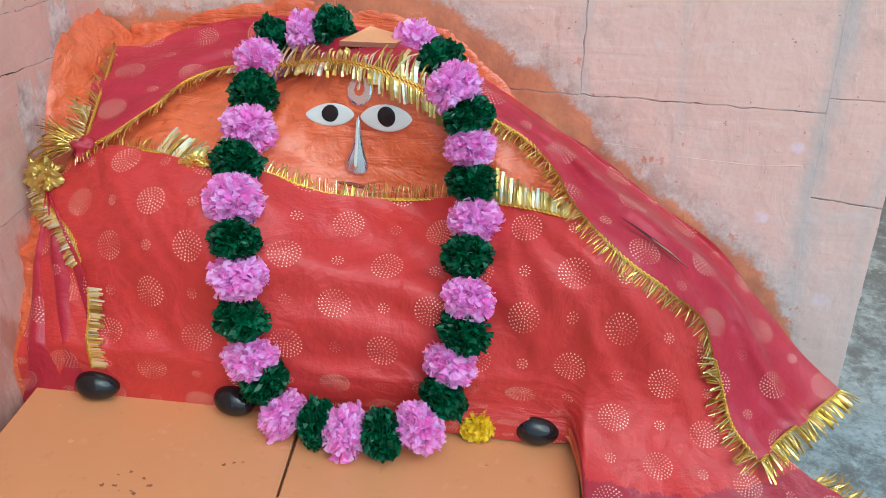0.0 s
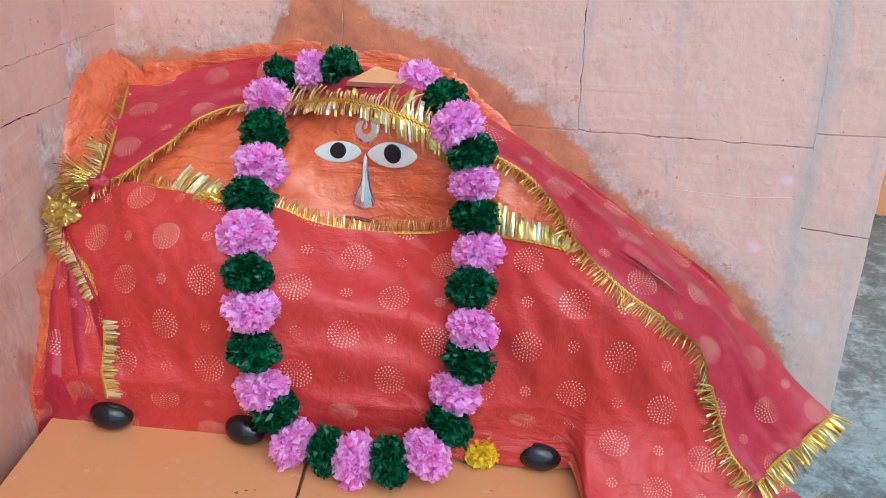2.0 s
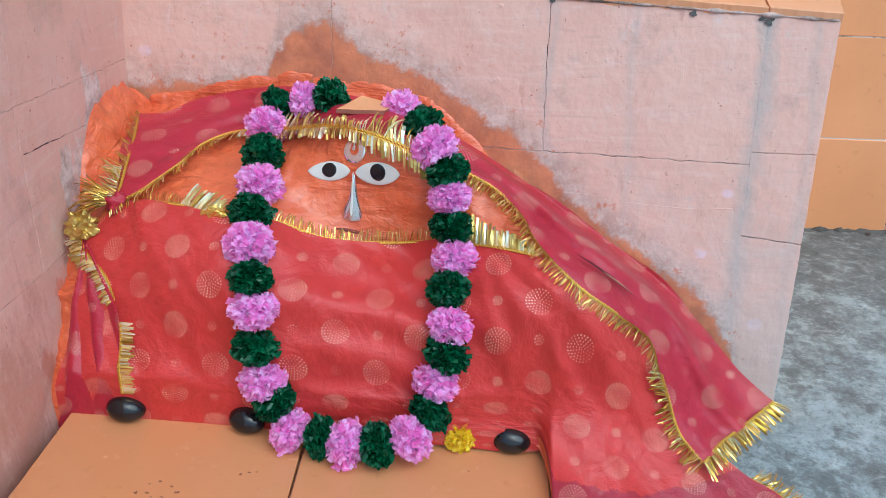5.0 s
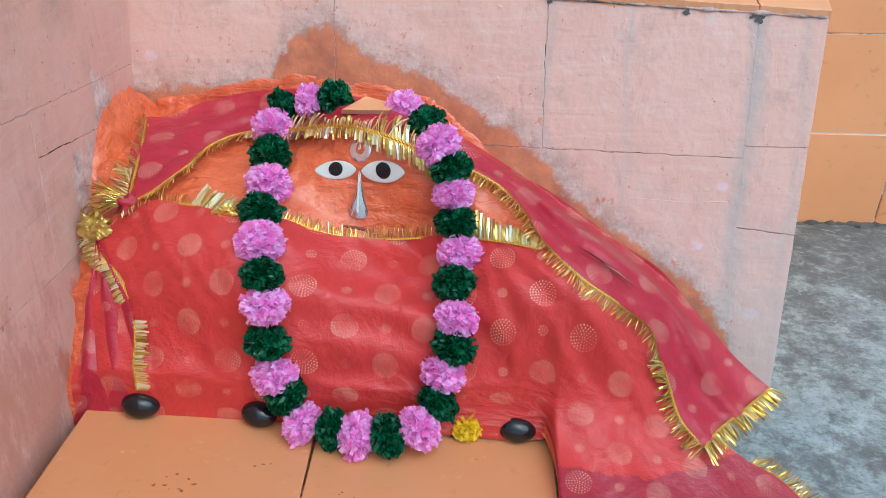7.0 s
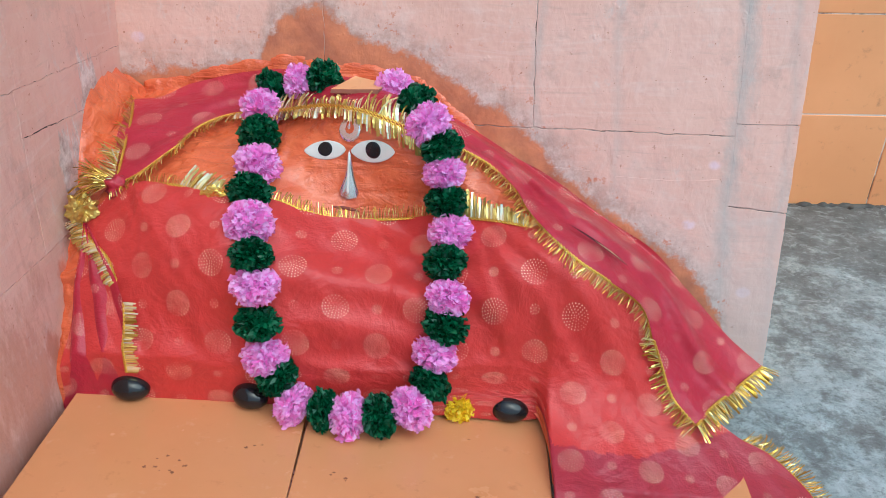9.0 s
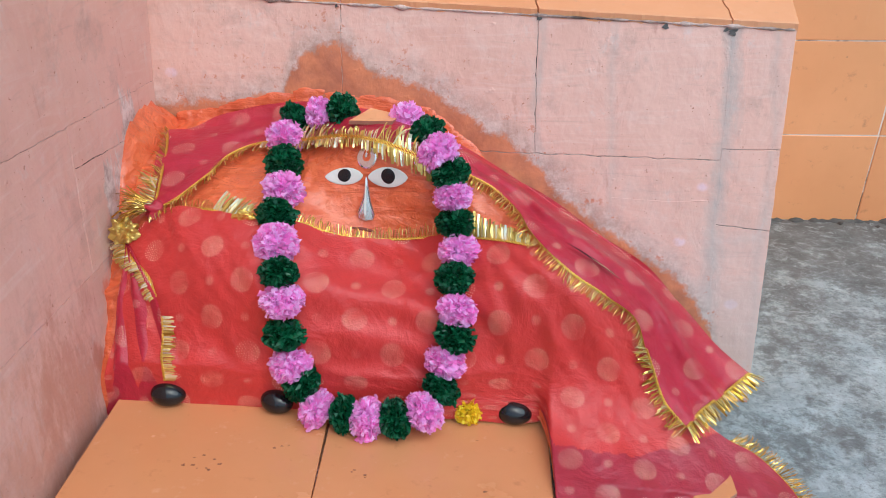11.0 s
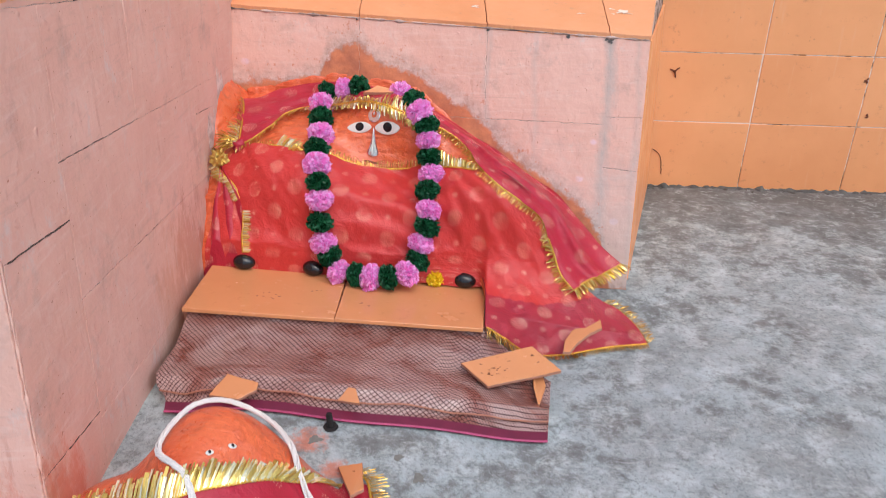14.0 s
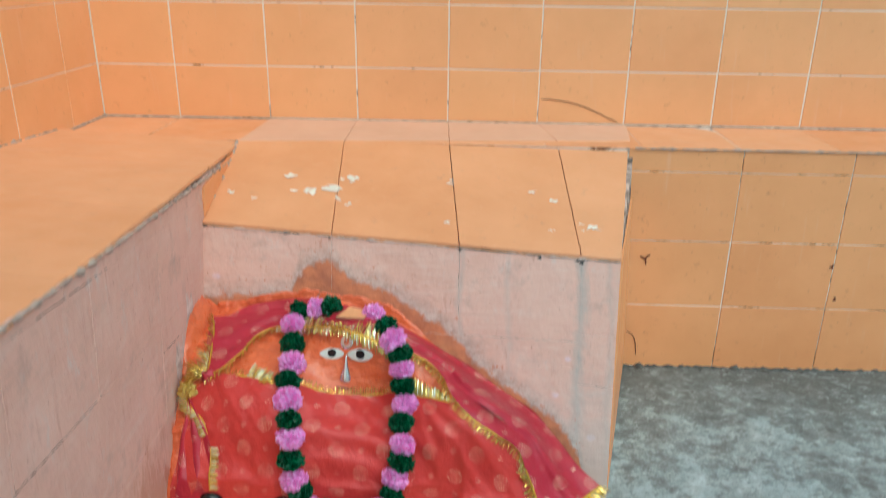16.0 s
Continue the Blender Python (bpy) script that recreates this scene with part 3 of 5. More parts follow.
FOOT_W, LOW_W, BROKEN_L = (-0.02, 0.0), (0.0945, -0.0985), (0.065, -0.149)
MID_W, BROKEN_H, SPLIT_W = (0.305, -0.09), (0.411, -0.11), (0.441, -0.14)
HIGH_W, STRIP_W, TOP_W = (0.5045, -0.0985), (0.703, -0.103), (0.7465, -0.0745)
for y0, y1, low, high, g in (
        (-0.957, -0.786, FOOT_W, BROKEN_L, 0.0007), (-0.957, -0.786, BROKEN_L, BROKEN_H, 0.0005), (-0.957, -0.786, BROKEN_H, STRIP_W, 0.0005),
        (-0.786, -0.500, FOOT_W, LOW_W, 0.0006), (-0.500, 0.3, FOOT_W, LOW_W, 0.0003),
        (-0.786, -0.495, LOW_W, MID_W, 0.0006), (-0.495, 0.3, LOW_W, MID_W, 0.0003),
        (-0.786, -0.208, MID_W, HIGH_W, 0.0007), (-0.208, 0.3, MID_W, SPLIT_W, 0.0005), (-0.208, 0.3, SPLIT_W, HIGH_W, 0.0003),
        (-0.786, -0.515, HIGH_W, STRIP_W, 0.0006), (-0.515, -0.200, HIGH_W, STRIP_W, 0.0002), (-0.200, 0.64, HIGH_W, STRIP_W, 0.0002),
        (-0.957, -0.60, STRIP_W, TOP_W, 0.0006), (-0.60, -0.38, STRIP_W, TOP_W, 0.0003), (-0.38, 0.05, STRIP_W, TOP_W, 0.0004), (0.05, 0.64, STRIP_W, TOP_W, 0.0003)):
    west_piece(y0, y1, low, high, g)
for (y0, v0), (y1, v1) in zip(((-0.962, -0.962), (-0.56, -0.56), (-0.17, -0.17), (0.22, 0.20)), ((-0.56, -0.56), (-0.17, -0.17), (0.22, 0.20), (0.578, 0.535))):
    g = 0.0004
    ring = [(-0.99, v0 + g), (west(y0, 0.77).x + 0.004, y0 + g), (west(y1, 0.74).x + 0.004, y1 - g), (-0.99, v1 - g)]
    washed(bench_west, "tile", [(x, y, west_top(x, y) - 0.009) for x, y in ring], (0.067, 0.061, 1), 0.009, WORN)


def open_joint(line, y0, y1, radius):
    """A dark, gaping joint along a course line."""
    bm = bmesh.new()
    pts = []
    for i in range(60):
        y = y0 + (y1 - y0) * i / 59
        z = line[0] + line[1] * y + 0.0016 * noise.noise((y * 40, line[0] * 9, 2))
        pts.append(west(y, z) + Vector((0.0012 + 0.0008 * noise.noise((y * 70, 4, line[0])), 0, 0)))
    tube(bm, pts, radius, 5)
    hang(part("open_joint", bm, GAP, None, "dark open joint"), bench_west)


GAP = plain("dark_joint", (0.075, 0.05, 0.04), 0.95, 0.0, 0.5, 120, 0.4)
open_joint(HIGH_W, -0.785, -0.64, 0.0009)
open_joint(HIGH_W, -0.66, -0.46, 0.0005)
open_joint(BROKEN_H, -0.945, -0.788, 0.0015)
open_joint(BROKEN_L, -0.975, -0.81, 0.0009)
open_joint(SPLIT_W, -0.205, -0.105, 0.0010)
open_joint(STRIP_W, -0.66, -0.42, 0.0011)
open_joint((STRIP_W[0] + 0.018, STRIP_W[1]), -0.87, -0.68, 0.0030)


END_OUT = Vector((-0.10, -0.99, 0.13)).normalized()
washed(bench_west, "end_face", [(-0.99, -1.118, -0.02), west(-1.004, -0.02), west(-0.931, 0.795), (-0.99, -1.02, 0.80)], END_OUT, 0.006, LIME)


def lip(parent, line, radius, mat, seed):
    """A crumbling bead of plaster along an edge."""
    bm = bmesh.new()
    pts = spline(line, max(12, int((Vector(line[-1]) - Vector(line[0])).length / 0.008)))
    rings = []
    for i, p in enumerate(pts):
        d = (pts[min(i + 1, len(pts) - 1)] - pts[max(i - 1, 0)]).normalized()
        a = d.cross(Vector((0, 0, 1))).normalized()
        b = a.cross(d)
        r = radius * (0.70 + 1.7 * noise.noise((i * 0.35, seed, 0)))
        rings.append([bm.verts.new(p + (a * math.cos(t) + b * math.sin(t)) * max(0.0008, r * (1 + 0.5 * noise.noise((i * 0.8, t, seed))))) for t in (2 * math.pi * k / 6 for k in range(6))])
    for r, q in zip(rings, rings[1:]):
        for k in range(6):
            bm.faces.new((r[k], r[(k + 1) % 6], q[(k + 1) % 6], q[k])).smooth = True
    hang(part("edging", bm, mat), parent)


CRUST = plain("chipped_plaster", (0.46, 0.34, 0.28), 0.9, 0.0, 0.75, 34, 0.9)
lip(bench_west, [west(y, TOP_W[0] + TOP_W[1] * y - 0.003) + Vector((0.004, 0, 0)) for y in (-0.94, -0.4, 0.1, 0.55)], 0.0048, CRUST, 1)
lip(bench_west, [west(-1.002 + 0.09 * z, z) + Vector((0.002, -0.003, 0)) for z in (0.0, 0.2, 0.45, 0.79)], 0.0022, LIME, 9)
lip(bench_west, [(x, y, west_top(x, y) + 0.001) for x, y in ((-0.698, -0.90), (-0.745, -0.35), (-0.789, 0.15), (-0.822, 0.52))], 0.005, CRUST, 2)
lip(bench_back, [(-0.828, y, BENCH + 0.001) for y in (0.67, 0.82, 0.97)], 0.005, CRUST, 12)
lip(bench_back, [(x, 0.667, BENCH - 0.003) for x in (0.83, 1.7, 2.6, 3.5)], 0.0035, CRUST, 3)
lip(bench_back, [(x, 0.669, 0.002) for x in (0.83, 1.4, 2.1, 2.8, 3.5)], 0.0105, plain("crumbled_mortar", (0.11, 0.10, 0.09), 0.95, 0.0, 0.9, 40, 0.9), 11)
lip(wall_north, [(x, 0.971, BENCH + 0.001) for x in (-0.82, 0.5, 2.0, 3.5)], 0.003, CRUST, 4)


# the stub that the idol leans on: battered front, sloping top
def front(x, z):
    return Vector((x, LEAN_BACK * z, z))


TILT_OUT = Vector((0, -1, LEAN_BACK)).normalized()


def crest(x):
    return 0.637 - 0.061 * (x + 0.25)


stub = base("stub_wall", (0.25, 0.3, 0), "stub wall with limewashed pink front and sloping tiled top", "wall", kind="structure")
bm = bmesh.new()
FILL = TILT_OUT * 0.0048
c = [front(-0.26, 0) + FILL, front(0.735, 0) + FILL, Vector((0.836, 0.674, 0)), Vector((-0.36, 0.60, 0)),
     front(-0.26, crest(-0.26) - 0.020) + FILL, front(0.748, crest(0.748) - 0.020) + FILL, Vector((0.826, 0.674, BENCH - 0.030)), Vector((-0.36, 0.60, BENCH - 0.030))]
v = [bm.verts.new(p) for p in c]
for f in ((3, 2, 1, 0), (4, 5, 6, 7), (0, 1, 5, 4), (1, 2, 6, 5), (2, 3, 7, 6), (3, 0, 4, 7)):
    bm.faces.new([v[i] for i in f])
hang(part("core", bm, MORTAR), stub)


def front_piece(x0, x1, low, high, gl=0.0006, gr=0.0006, gb=0.0005, gt=0.0005):
    """One limewashed tile; gl, gr, gb, gt: how far its joints have opened on each side."""
    def side(z):
        return 0.739 + 0.020 * z if x1 > 0.7 else x1 - gr
    ring = [front(x0 + gl, low[0] + gb), front(side(low[1]), low[1] + gb), front(side(high[1]), high[1] - gt), front(x0 + gl, high[0] - gt)]
    washed(stub, "tile", ring, TILT_OUT, 0.006 + random.uniform(0, 0.0006), PAINTED, 0.0009 if x1 > 0.7 else 0.0022, 0.0004)


T = crest
def course(x):
    return 0.40 - 0.0208 * (x + 0.25)


for x0, x1, gb in ((-0.25, 0.081, 0.0005), (0.081, 0.384, 0.0007), (0.384, 0.664, 0.0009)):
    front_piece(x0, x1, (course(x0), course(x1)), (T(x0) - 0.006, T(x1) - 0.006), gr=-0.0009 if x1 > 0.6 else 0.0004, gb=gb)
front_piece(0.664, 0.748, (0.398, 0.398), (T(0.66) - 0.006, T(0.75) - 0.006), gl=-0.0009)
front_piece(-0.25, 0.664, (0.0, 0.0), (0.40, course(0.664)), gr=-0.0009)
front_piece(0.664, 0.740, (0.285, 0.277), (0.398, 0.398), gl=-0.0004, gb=0.0012)
front_piece(0.664, 0.736, (0.0, 0.0), (0.285, 0.277), gl=-0.0009)
def back_line(x, up):
    """Where the slope runs out on the bench's top."""
    return ASKEW @ Vector((x, 0.674 + 0.0875 * x, BENCH + up))


for (a0, a1), (b0, b1) in (((-0.246, 0.082), (-0.30, 0.003)), ((0.082, 0.384), (0.003, 0.302)), ((0.384, 0.662), (0.302, 0.614)), ((0.662, 0.752), (0.614, 0.826))):
    g = 0.0009
    ring = [front(a0 + g, T(a0) - 0.008) - Vector((0, 0.006, 0)), front(a1 - g, T(a1) - 0.008) - Vector((0, 0.006, 0)), back_line(b1 - g, -0.006), back_line(b0 + g, -0.006)]
    washed(stub, "tile", [p - Vector((0, 0, 0.012)) for p in ring], (0, -0.15, 1), 0.020, WORN)
lip(stub, [front(x, 0.320 + 0.002 * math.sin(40 * x)) + TILT_OUT * 0.0058 for x in (0.505, 0.56, 0.60, 0.65)], 0.0009, PAINTED, 6)
lip(stub, [front(x, 0.330 + 0.002 * math.sin(50 * x)) + TILT_OUT * 0.0058 for x in (0.40, 0.43, 0.47)], 0.0009, PAINTED, 7)
lip(stub, [front(x, T(x) - 0.010) - Vector((0, 0.0075, 0)) for x in (-0.25, 0.0, 0.25, 0.5, 0.748)], 0.0026, MORTAR, 5)
# broken corner between the slope and the side bench: a wedge of orange tile in plaster
washed(bench_west, "wedge", [west(0.155, 0.645), west(0.155, 0.715), west(0.50, 0.728)][::-1], Vector((1, 0.158, -0.055)).normalized(), 0.006, TILE, 0.002)
lip(stub, [front(-0.240, T(-0.24) - 0.004), Vector((-0.262, 0.34, 0.682)), back_line(-0.30, 0.002)], 0.008, CRUST, 8)
# old plaster smeared over the bench behind the slope
for (f0, k0), (f1, k1) in zip(((-0.30, -0.283), (0.003, -0.003), (0.302, 0.291), (0.614, 0.582)), ((0.003, -0.003), (0.302, 0.291), (0.614, 0.582), (0.832, 0.86))):
    g = 0.0007
    washed(bench_back, "plaster_band", [(f0 + g, 0.674 + 0.0875 * f0, BENCH - 0.003), (f1 - g, 0.674 + 0.0875 * f1, BENCH - 0.003), (k1 - g, 0.969, BENCH - 0.003), (k0 + g, 0.969, BENCH - 0.003)], (0, 0, 1), 0.0050, SMEAR, 0.003)
# its narrow flank
for z0, z1 in ((0.012, 0.28), (0.28, 0.56)):
    def flank(s, z):
        a, b = front(0.735 + 0.026 * z, z), Vector((0.836 - 0.014 * z, 0.67, z))
        return a.lerp(b, s)
    washed(stub, "tile", [flank(0.03, z0 + 0.002), flank(0.98, z0 + 0.002), flank(0.98, z1), flank(0.03, z1)], (1, -0.15, 0), 0.005, TILE)


# ---- the idol's swelling relief, as a height over a plane tilted by 45 degrees ----
ROOT = math.sqrt(0.5)
SWELL = [
    [0.016, 0.092, 0.142, 0.065, 0.080, -0.088],
    [-0.054, 0.109, 0.065, 0.060, 0.041, -0.007],
    [0.011, 0.035, 0.125, 0.150, -0.054, 0.012],
    [0.110, -0.014, 0.172, -0.145, 0.238, -0.061],
    [0.066, 0.051, 0.051, 0.109, 0.069, -0.296],
    [0.036, 0.005, 0.137, 0.130, -0.181, 0.066],
    [-0.013, 0.035, 0.024, -0.117, -0.106, 0.007],
    [0.015, -0.008, 0.039, -0.041, 0.041, -0.013],
]
SWELL_X, SWELL_W = np.linspace(-0.25, 0.8, 8), np.linspace(-0.2, 0.42, 6)
SWELL = np.array(SWELL)


def relief(x, w):
    lump = (SWELL * np.exp(-((x - SWELL_X[:, None]) / 0.17) ** 2 - ((w - SWELL_W[None, :]) / 0.125) ** 2)).sum()
    lump *= 1 - max(0.0, min(1.0, (x - 0.48) / 0.06)) * max(0.0, min(1.0, (-0.15 - w) / 0.06))
    return max(float(np.logaddexp(-w / 0.03, 0.613 * w / 0.03) * 0.03 + lump), -w, 0.613 * w + 0.010)


def on(x, w, off=0.0, tuck=True):
    h = relief(x, w) + off
    p = Vector((x, ROOT * (w - h), ROOT * (w + h)))
    back = -0.243 + 0.155 * x
    end = 0.437 - 0.085 * (p.y + 0.375)
    if tuck and x < end and p.y < back:
        keep = 0.05 + 0.95 * max(0.0, (x - end + 0.030) / 0.030) ** 2.6
        p.y = back + (p.y - back) * keep
    elif tuck and -0.2 < x < end:
        # below the shelf's level the cloth is pressed against its back
        low = 0.193 - 0.112 * (x + 0.145) - p.z
        p.y += (back - p.y) * max(0.0, min(1.0, low / 0.03)) * min(1.0, (end - x) / 0.025)
    return p


def inside(x, y, ring):
    odd = False
    for (x0, y0), (x1, y1) in zip(ring, ring[1:] + ring[:1]):
        if (y0 > y) != (y1 > y) and x < x0 + (y - y0) / (y1 - y0) * (x1 - x0):
            odd = not odd
    return odd


def skin(bm, ring, step, off, ragged=0.0, mat=0):
    """The relief's skin inside an outline, cut ragged at its rim."""
    xs = [p[0] for p in ring]
    ws = [p[1] for p in ring]
    nx, nw = int((max(xs) - min(xs)) / step) + 2, int((max(ws) - min(ws)) / step) + 2
    keep, cells = {}, set()
    def vert(i, j):
        if (i, j) not in keep:
            x, w = min(xs) + i * step, min(ws) + j * step
            n = noise.noise((x * 28, w * 28, 3)) * 0.004 + noise.noise((x * 80, w * 80, 7)) * 0.0018
            keep[i, j] = bm.verts.new(on(x, w, off + n * (1 + 2.4 * max(0.0, min(1.0, (-0.10 - x) / 0.08)))))
        return keep[i, j]
    for i in range(nx):
        for j in range(nw):
            x, w = min(xs) + (i + 0.5) * step, min(ws) + (j + 0.5) * step
            dx = ragged * (noise.noise((x * 30, w * 30, 0)) + 0.6 * noise.noise((x * 90, w * 90, 1)))
            dw = ragged * (noise.noise((x * 30, w * 30, 5)) + 0.6 * noise.noise((x * 90, w * 90, 6)))
            if inside(x + dx, w + dw, ring):
                cells.add((i, j))
    todo, joined = [(nx // 2, nw // 2)], set()
    while todo:
        c = todo.pop()
        if c in cells and c not in joined:
            joined.add(c)
            todo += [(c[0] + 1, c[1]), (c[0] - 1, c[1]), (c[0], c[1] + 1), (c[0], c[1] - 1)]
    for i, j in sorted(joined):
        f = bm.faces.new((vert(i, j), vert(i + 1, j), vert(i + 1, j + 1), vert(i, j + 1)))
        f.material_index, f.smooth = mat, True
    rim = [v for v in bm.verts if v.is_boundary]
    for _ in range(16):
        moved = {}
        for v in rim:
            near = [e.other_vert(v).co for e in v.link_edges if e.is_boundary]
            moved[v] = v.co.lerp(sum(near, Vector()) / len(near), 0.5)
        for v, c in moved.items():
            v.co = c
    for v in rim:
        v.co -= TILT_OUT * 0.004


def petal_disc(bm, outline, mat, off, dome, rim=0.0015):
    """A small plate that follows the relief, domed in its middle; outline: (x, w) pairs."""
    n = len(outline)
    cx, cw = sum(p[0] for p in outline) / n, sum(p[1] for p in outline) / n
    rings = []
    for s, h in ((1.0, 0.0), (1.0, rim), (0.985, rim + 0.0002), (0.8, rim + dome * 0.5), (0.45, rim + dome * 0.9)):
        rings.append([bm.verts.new(on(cx + (x - cx) * s, cw + (w - cw) * s, off + h)) for x, w in outline])
    top = bm.verts.new(on(cx, cw, off + rim + dome))
    for r, q in zip(rings, rings[1:]):
        for i in range(n):
            f = bm.faces.new((r[i], r[(i + 1) % n], q[(i + 1) % n], q[i]))
            f.material_index, f.smooth = mat, True
    for i in range(n):
        f = bm.faces.new((rings[-1][i], rings[-1][(i + 1) % n], top))
        f.material_index, f.smooth = mat, True


def almond(cx, cw, a, b, n=24):
    return [(cx + a * math.cos(t), cw + b * math.copysign(abs(math.sin(t)) ** 1.35, math.sin(t))) for t in (2 * math.pi * k / n for k in range(n))]


def oval(cx, cw, a, b, n=20):
    return [(cx + a * math.cos(t), cw + b * math.sin(t)) for t in (2 * math.pi * k / n for k in range(n))]


bm = bmesh.new()
OUTLINE = [(-0.245, -0.16), (-0.245, 0.30), (-0.225, 0.375), (-0.15, 0.39), (-0.06, 0.41), (0.04, 0.42), (0.10, 0.41), (0.13, 0.41), (0.19, 0.40), (0.22, 0.395), (0.28, 0.355),
           (0.34, 0.300), (0.41, 0.264), (0.49, 0.218), (0.56, 0.176), (0.615, 0.12), (0.655, 0.07), (0.70, 0.03), (0.60, -0.05), (0.44, -0.15), (0.38, -0.16)]
skin(bm, OUTLINE, 0.0040, 0.0, 0.0045)
# paint heaped into the corner where the relief meets the side bench
RIM = spline([(y, z, w) for y, z, w in ((-0.112, 0.362, 0.175), (-0.085, 0.402, 0.235), (-0.063, 0.428, 0.28), (-0.030, 0.458, 0.32), (0.030, 0.470, 0.35), (0.094, 0.464, 0.372))], 60)
heap = []
for i, k in enumerate(RIM):
    a = west(k.x, k.y) + Vector((0.0015, 0, 0))
    c = on(-0.196, k.z, -0.003)
    row = []
    for j in range(14):
        q = a.lerp(c, j / 13)
        rough = math.sin(math.pi * j / 13)
        row.append(bm.verts.new(q + Vector((0.3, -0.9, 0.2)) * rough * (0.003 + 0.004 * noise.noise(q * 30) + 0.003 * noise.noise(q * 80)) + Vector((0, 0.010, 0.008)) * (1 - j / 13) * noise.noise(q * 55)))
    heap.append(row)
for r, q in zip(heap, heap[1:]):
    for j in range(13):
        bm.faces.new((r[j], q[j], q[j + 1], r[j + 1])).smooth = True
for cx, cw in ((0.120, 0.2445), (0.185, 0.2425)):
    petal_disc(bm, almond(cx, cw, 0.0290, 0.0113), 1, 0.001, 0.0012, 0.0012)
    petal_disc(bm, oval(cx + 0.001, cw + 0.0006, 0.0100, 0.0084), 2, 0.0030, 0.0008, 0.0008)
nose_line = [(0.1545 + dx, w) for dx, w in ((0.0, 0.243), (0.0022, 0.236), (0.0042, 0.226), (0.0065, 0.215), (0.0100, 0.205), (0.0122, 0.198), (0.0095, 0.1915), (0.0, 0.1890))]
nose_line += [(2 * 0.1545 - x, w) for x, w in nose_line[-2:0:-1]]
petal_disc(bm, [(x - 0.08 * (0.243 - w), w) for x, w in nose_line], 3, 0.002, 0.0050, 0.002)
# white strip down the nose: a reflection in the silver, painted on
petal_disc(bm, [(x - 0.08 * (0.243 - w), w) for x, w in ((0.1545, 0.240), (0.1553, 0.232), (0.1560, 0.215), (0.1560, 0.196), (0.1545, 0.193), (0.1530, 0.196), (0.1530, 0.215), (0.1537, 0.232))], 1, 0.0092, 0.0010, 0.0008)
petal_disc(bm, oval(0.1555, 0.2670, 0.0150, 0.0150), 3, 0.001, 0.0010, 0.002)
petal_disc(bm, [(0.1555 + 0.0070 * a, 0.2700 + 0.0095 * b) for a, b in ((0.0, 1.0), (0.45, 0.45), (0.85, -0.1), (0.9, -0.5), (0.5, -0.9), (0.0, -1.0), (-0.6, -0.85), (-0.9, -0.4), (-0.7, 0.1), (-0.5, 0.5))], 0, 0.0036, 0.0006, 0.0005)
petal_disc(bm, [(0.1545 + 0.0032 * a, 0.2700 + 0.0052 * b) for a, b in ((0.3, 1.0), (0.7, 0.2), (0.6, -0.7), (-0.2, -1.0), (-0.7, -0.4), (-0.2, 0.2))], 3, 0.0046, 0.0005, 0.0004)
petal_disc(bm, [(0.148 + 0.017 * math.cos(t), 0.178 + 0.0022 * math.sin(t) - 0.0012 * math.cos(t) ** 2) for t in (2 * math.pi * k / 16 for k in range(16))], 4, 0.0008, 0.0008, 0.0006)
idol = part("idol", bm, [IDOL, ENAMEL, PUPIL, SILVER, DUSK])
tagged(idol, "vermilion-painted relief idol with enamel eyes on a stub wall", "statue")


# ---- cloth and trimmings ----
CELL = 0.0505
PULL_U = (-3.246, 21.068, -1.218, -2.485, 4.992, 4.648, 2.53, -1.734, 1.137, 0.367)
PULL_V = (-2.702, -1.366, 23.651, -1.261, 0.193, -6.477, 5.056, -1.53, 0.214, -0.298)


def pulled(x, w):
    """How the sari's weave lies when pulled over the belly and shoulders, in cells of its print."""
    terms = (1, x, w, x * x, x * w, w * w, x ** 3, x * x * w, x * w * w, w ** 3)
    return (sum(a * b for a, b in zip(PULL_U, terms)) + 0.5) * CELL, (sum(a * b for a, b in zip(PULL_V, terms)) + 0.5) * CELL


def drape(top, bottom, nu, nv, off, fold, turn=0.0, shift=(0.0, 0.0), weave=None, keep=None):
    """A cloth between two curves on the relief; off and fold give its height over it. Its weave lies square to the plane, turned by turn, or as weave says."""
    a, b = spline([(*p, 0) for p in top], nu), spline([(*p, 0) for p in bottom], nu)
    bm = bmesh.new()
    grid = []
    for i in range(nu):
        col = []
        for j in range(nv):
            v = j / (nv - 1)
            p = a[i].lerp(b[i], v)
            col.append((bm.verts.new(on(p.x, p.y, off + fold(p.x, p.y, i / (nu - 1), v))), p))
        grid.append(col)
    layer = bm.loops.layers.uv.new("weave")
    ct, st = math.cos(turn), math.sin(turn)
    for i in range(nu - 1):
        for j in range(nv - 1):
            q = (grid[i][j], grid[i][j + 1], grid[i + 1][j + 1], grid[i + 1][j])
            if len({x[0] for x in q}) < 4 or (keep and not keep(q[0][1].x, q[0][1].y)):
                continue
            f = bm.faces.new([x[0] for x in q])
            f.smooth = True
            for loop, (_, p) in zip(f.loops, q):
                if weave:
                    loop[layer].uv = weave(p.x, p.y)
                    continue
                x, w = p.x + shift[0], (p.y + shift[1]) * 0.05 / 0.0445
                x, w = ct * x - st * w, st * x + ct * w
                loop[layer].uv = ((x / 0.05 + 0.5) * 0.0505, (w / 0.05 + 0.5) * 0.0505)
    bmesh.ops.recalc_face_normals(bm, faces=bm.faces)
    return bm


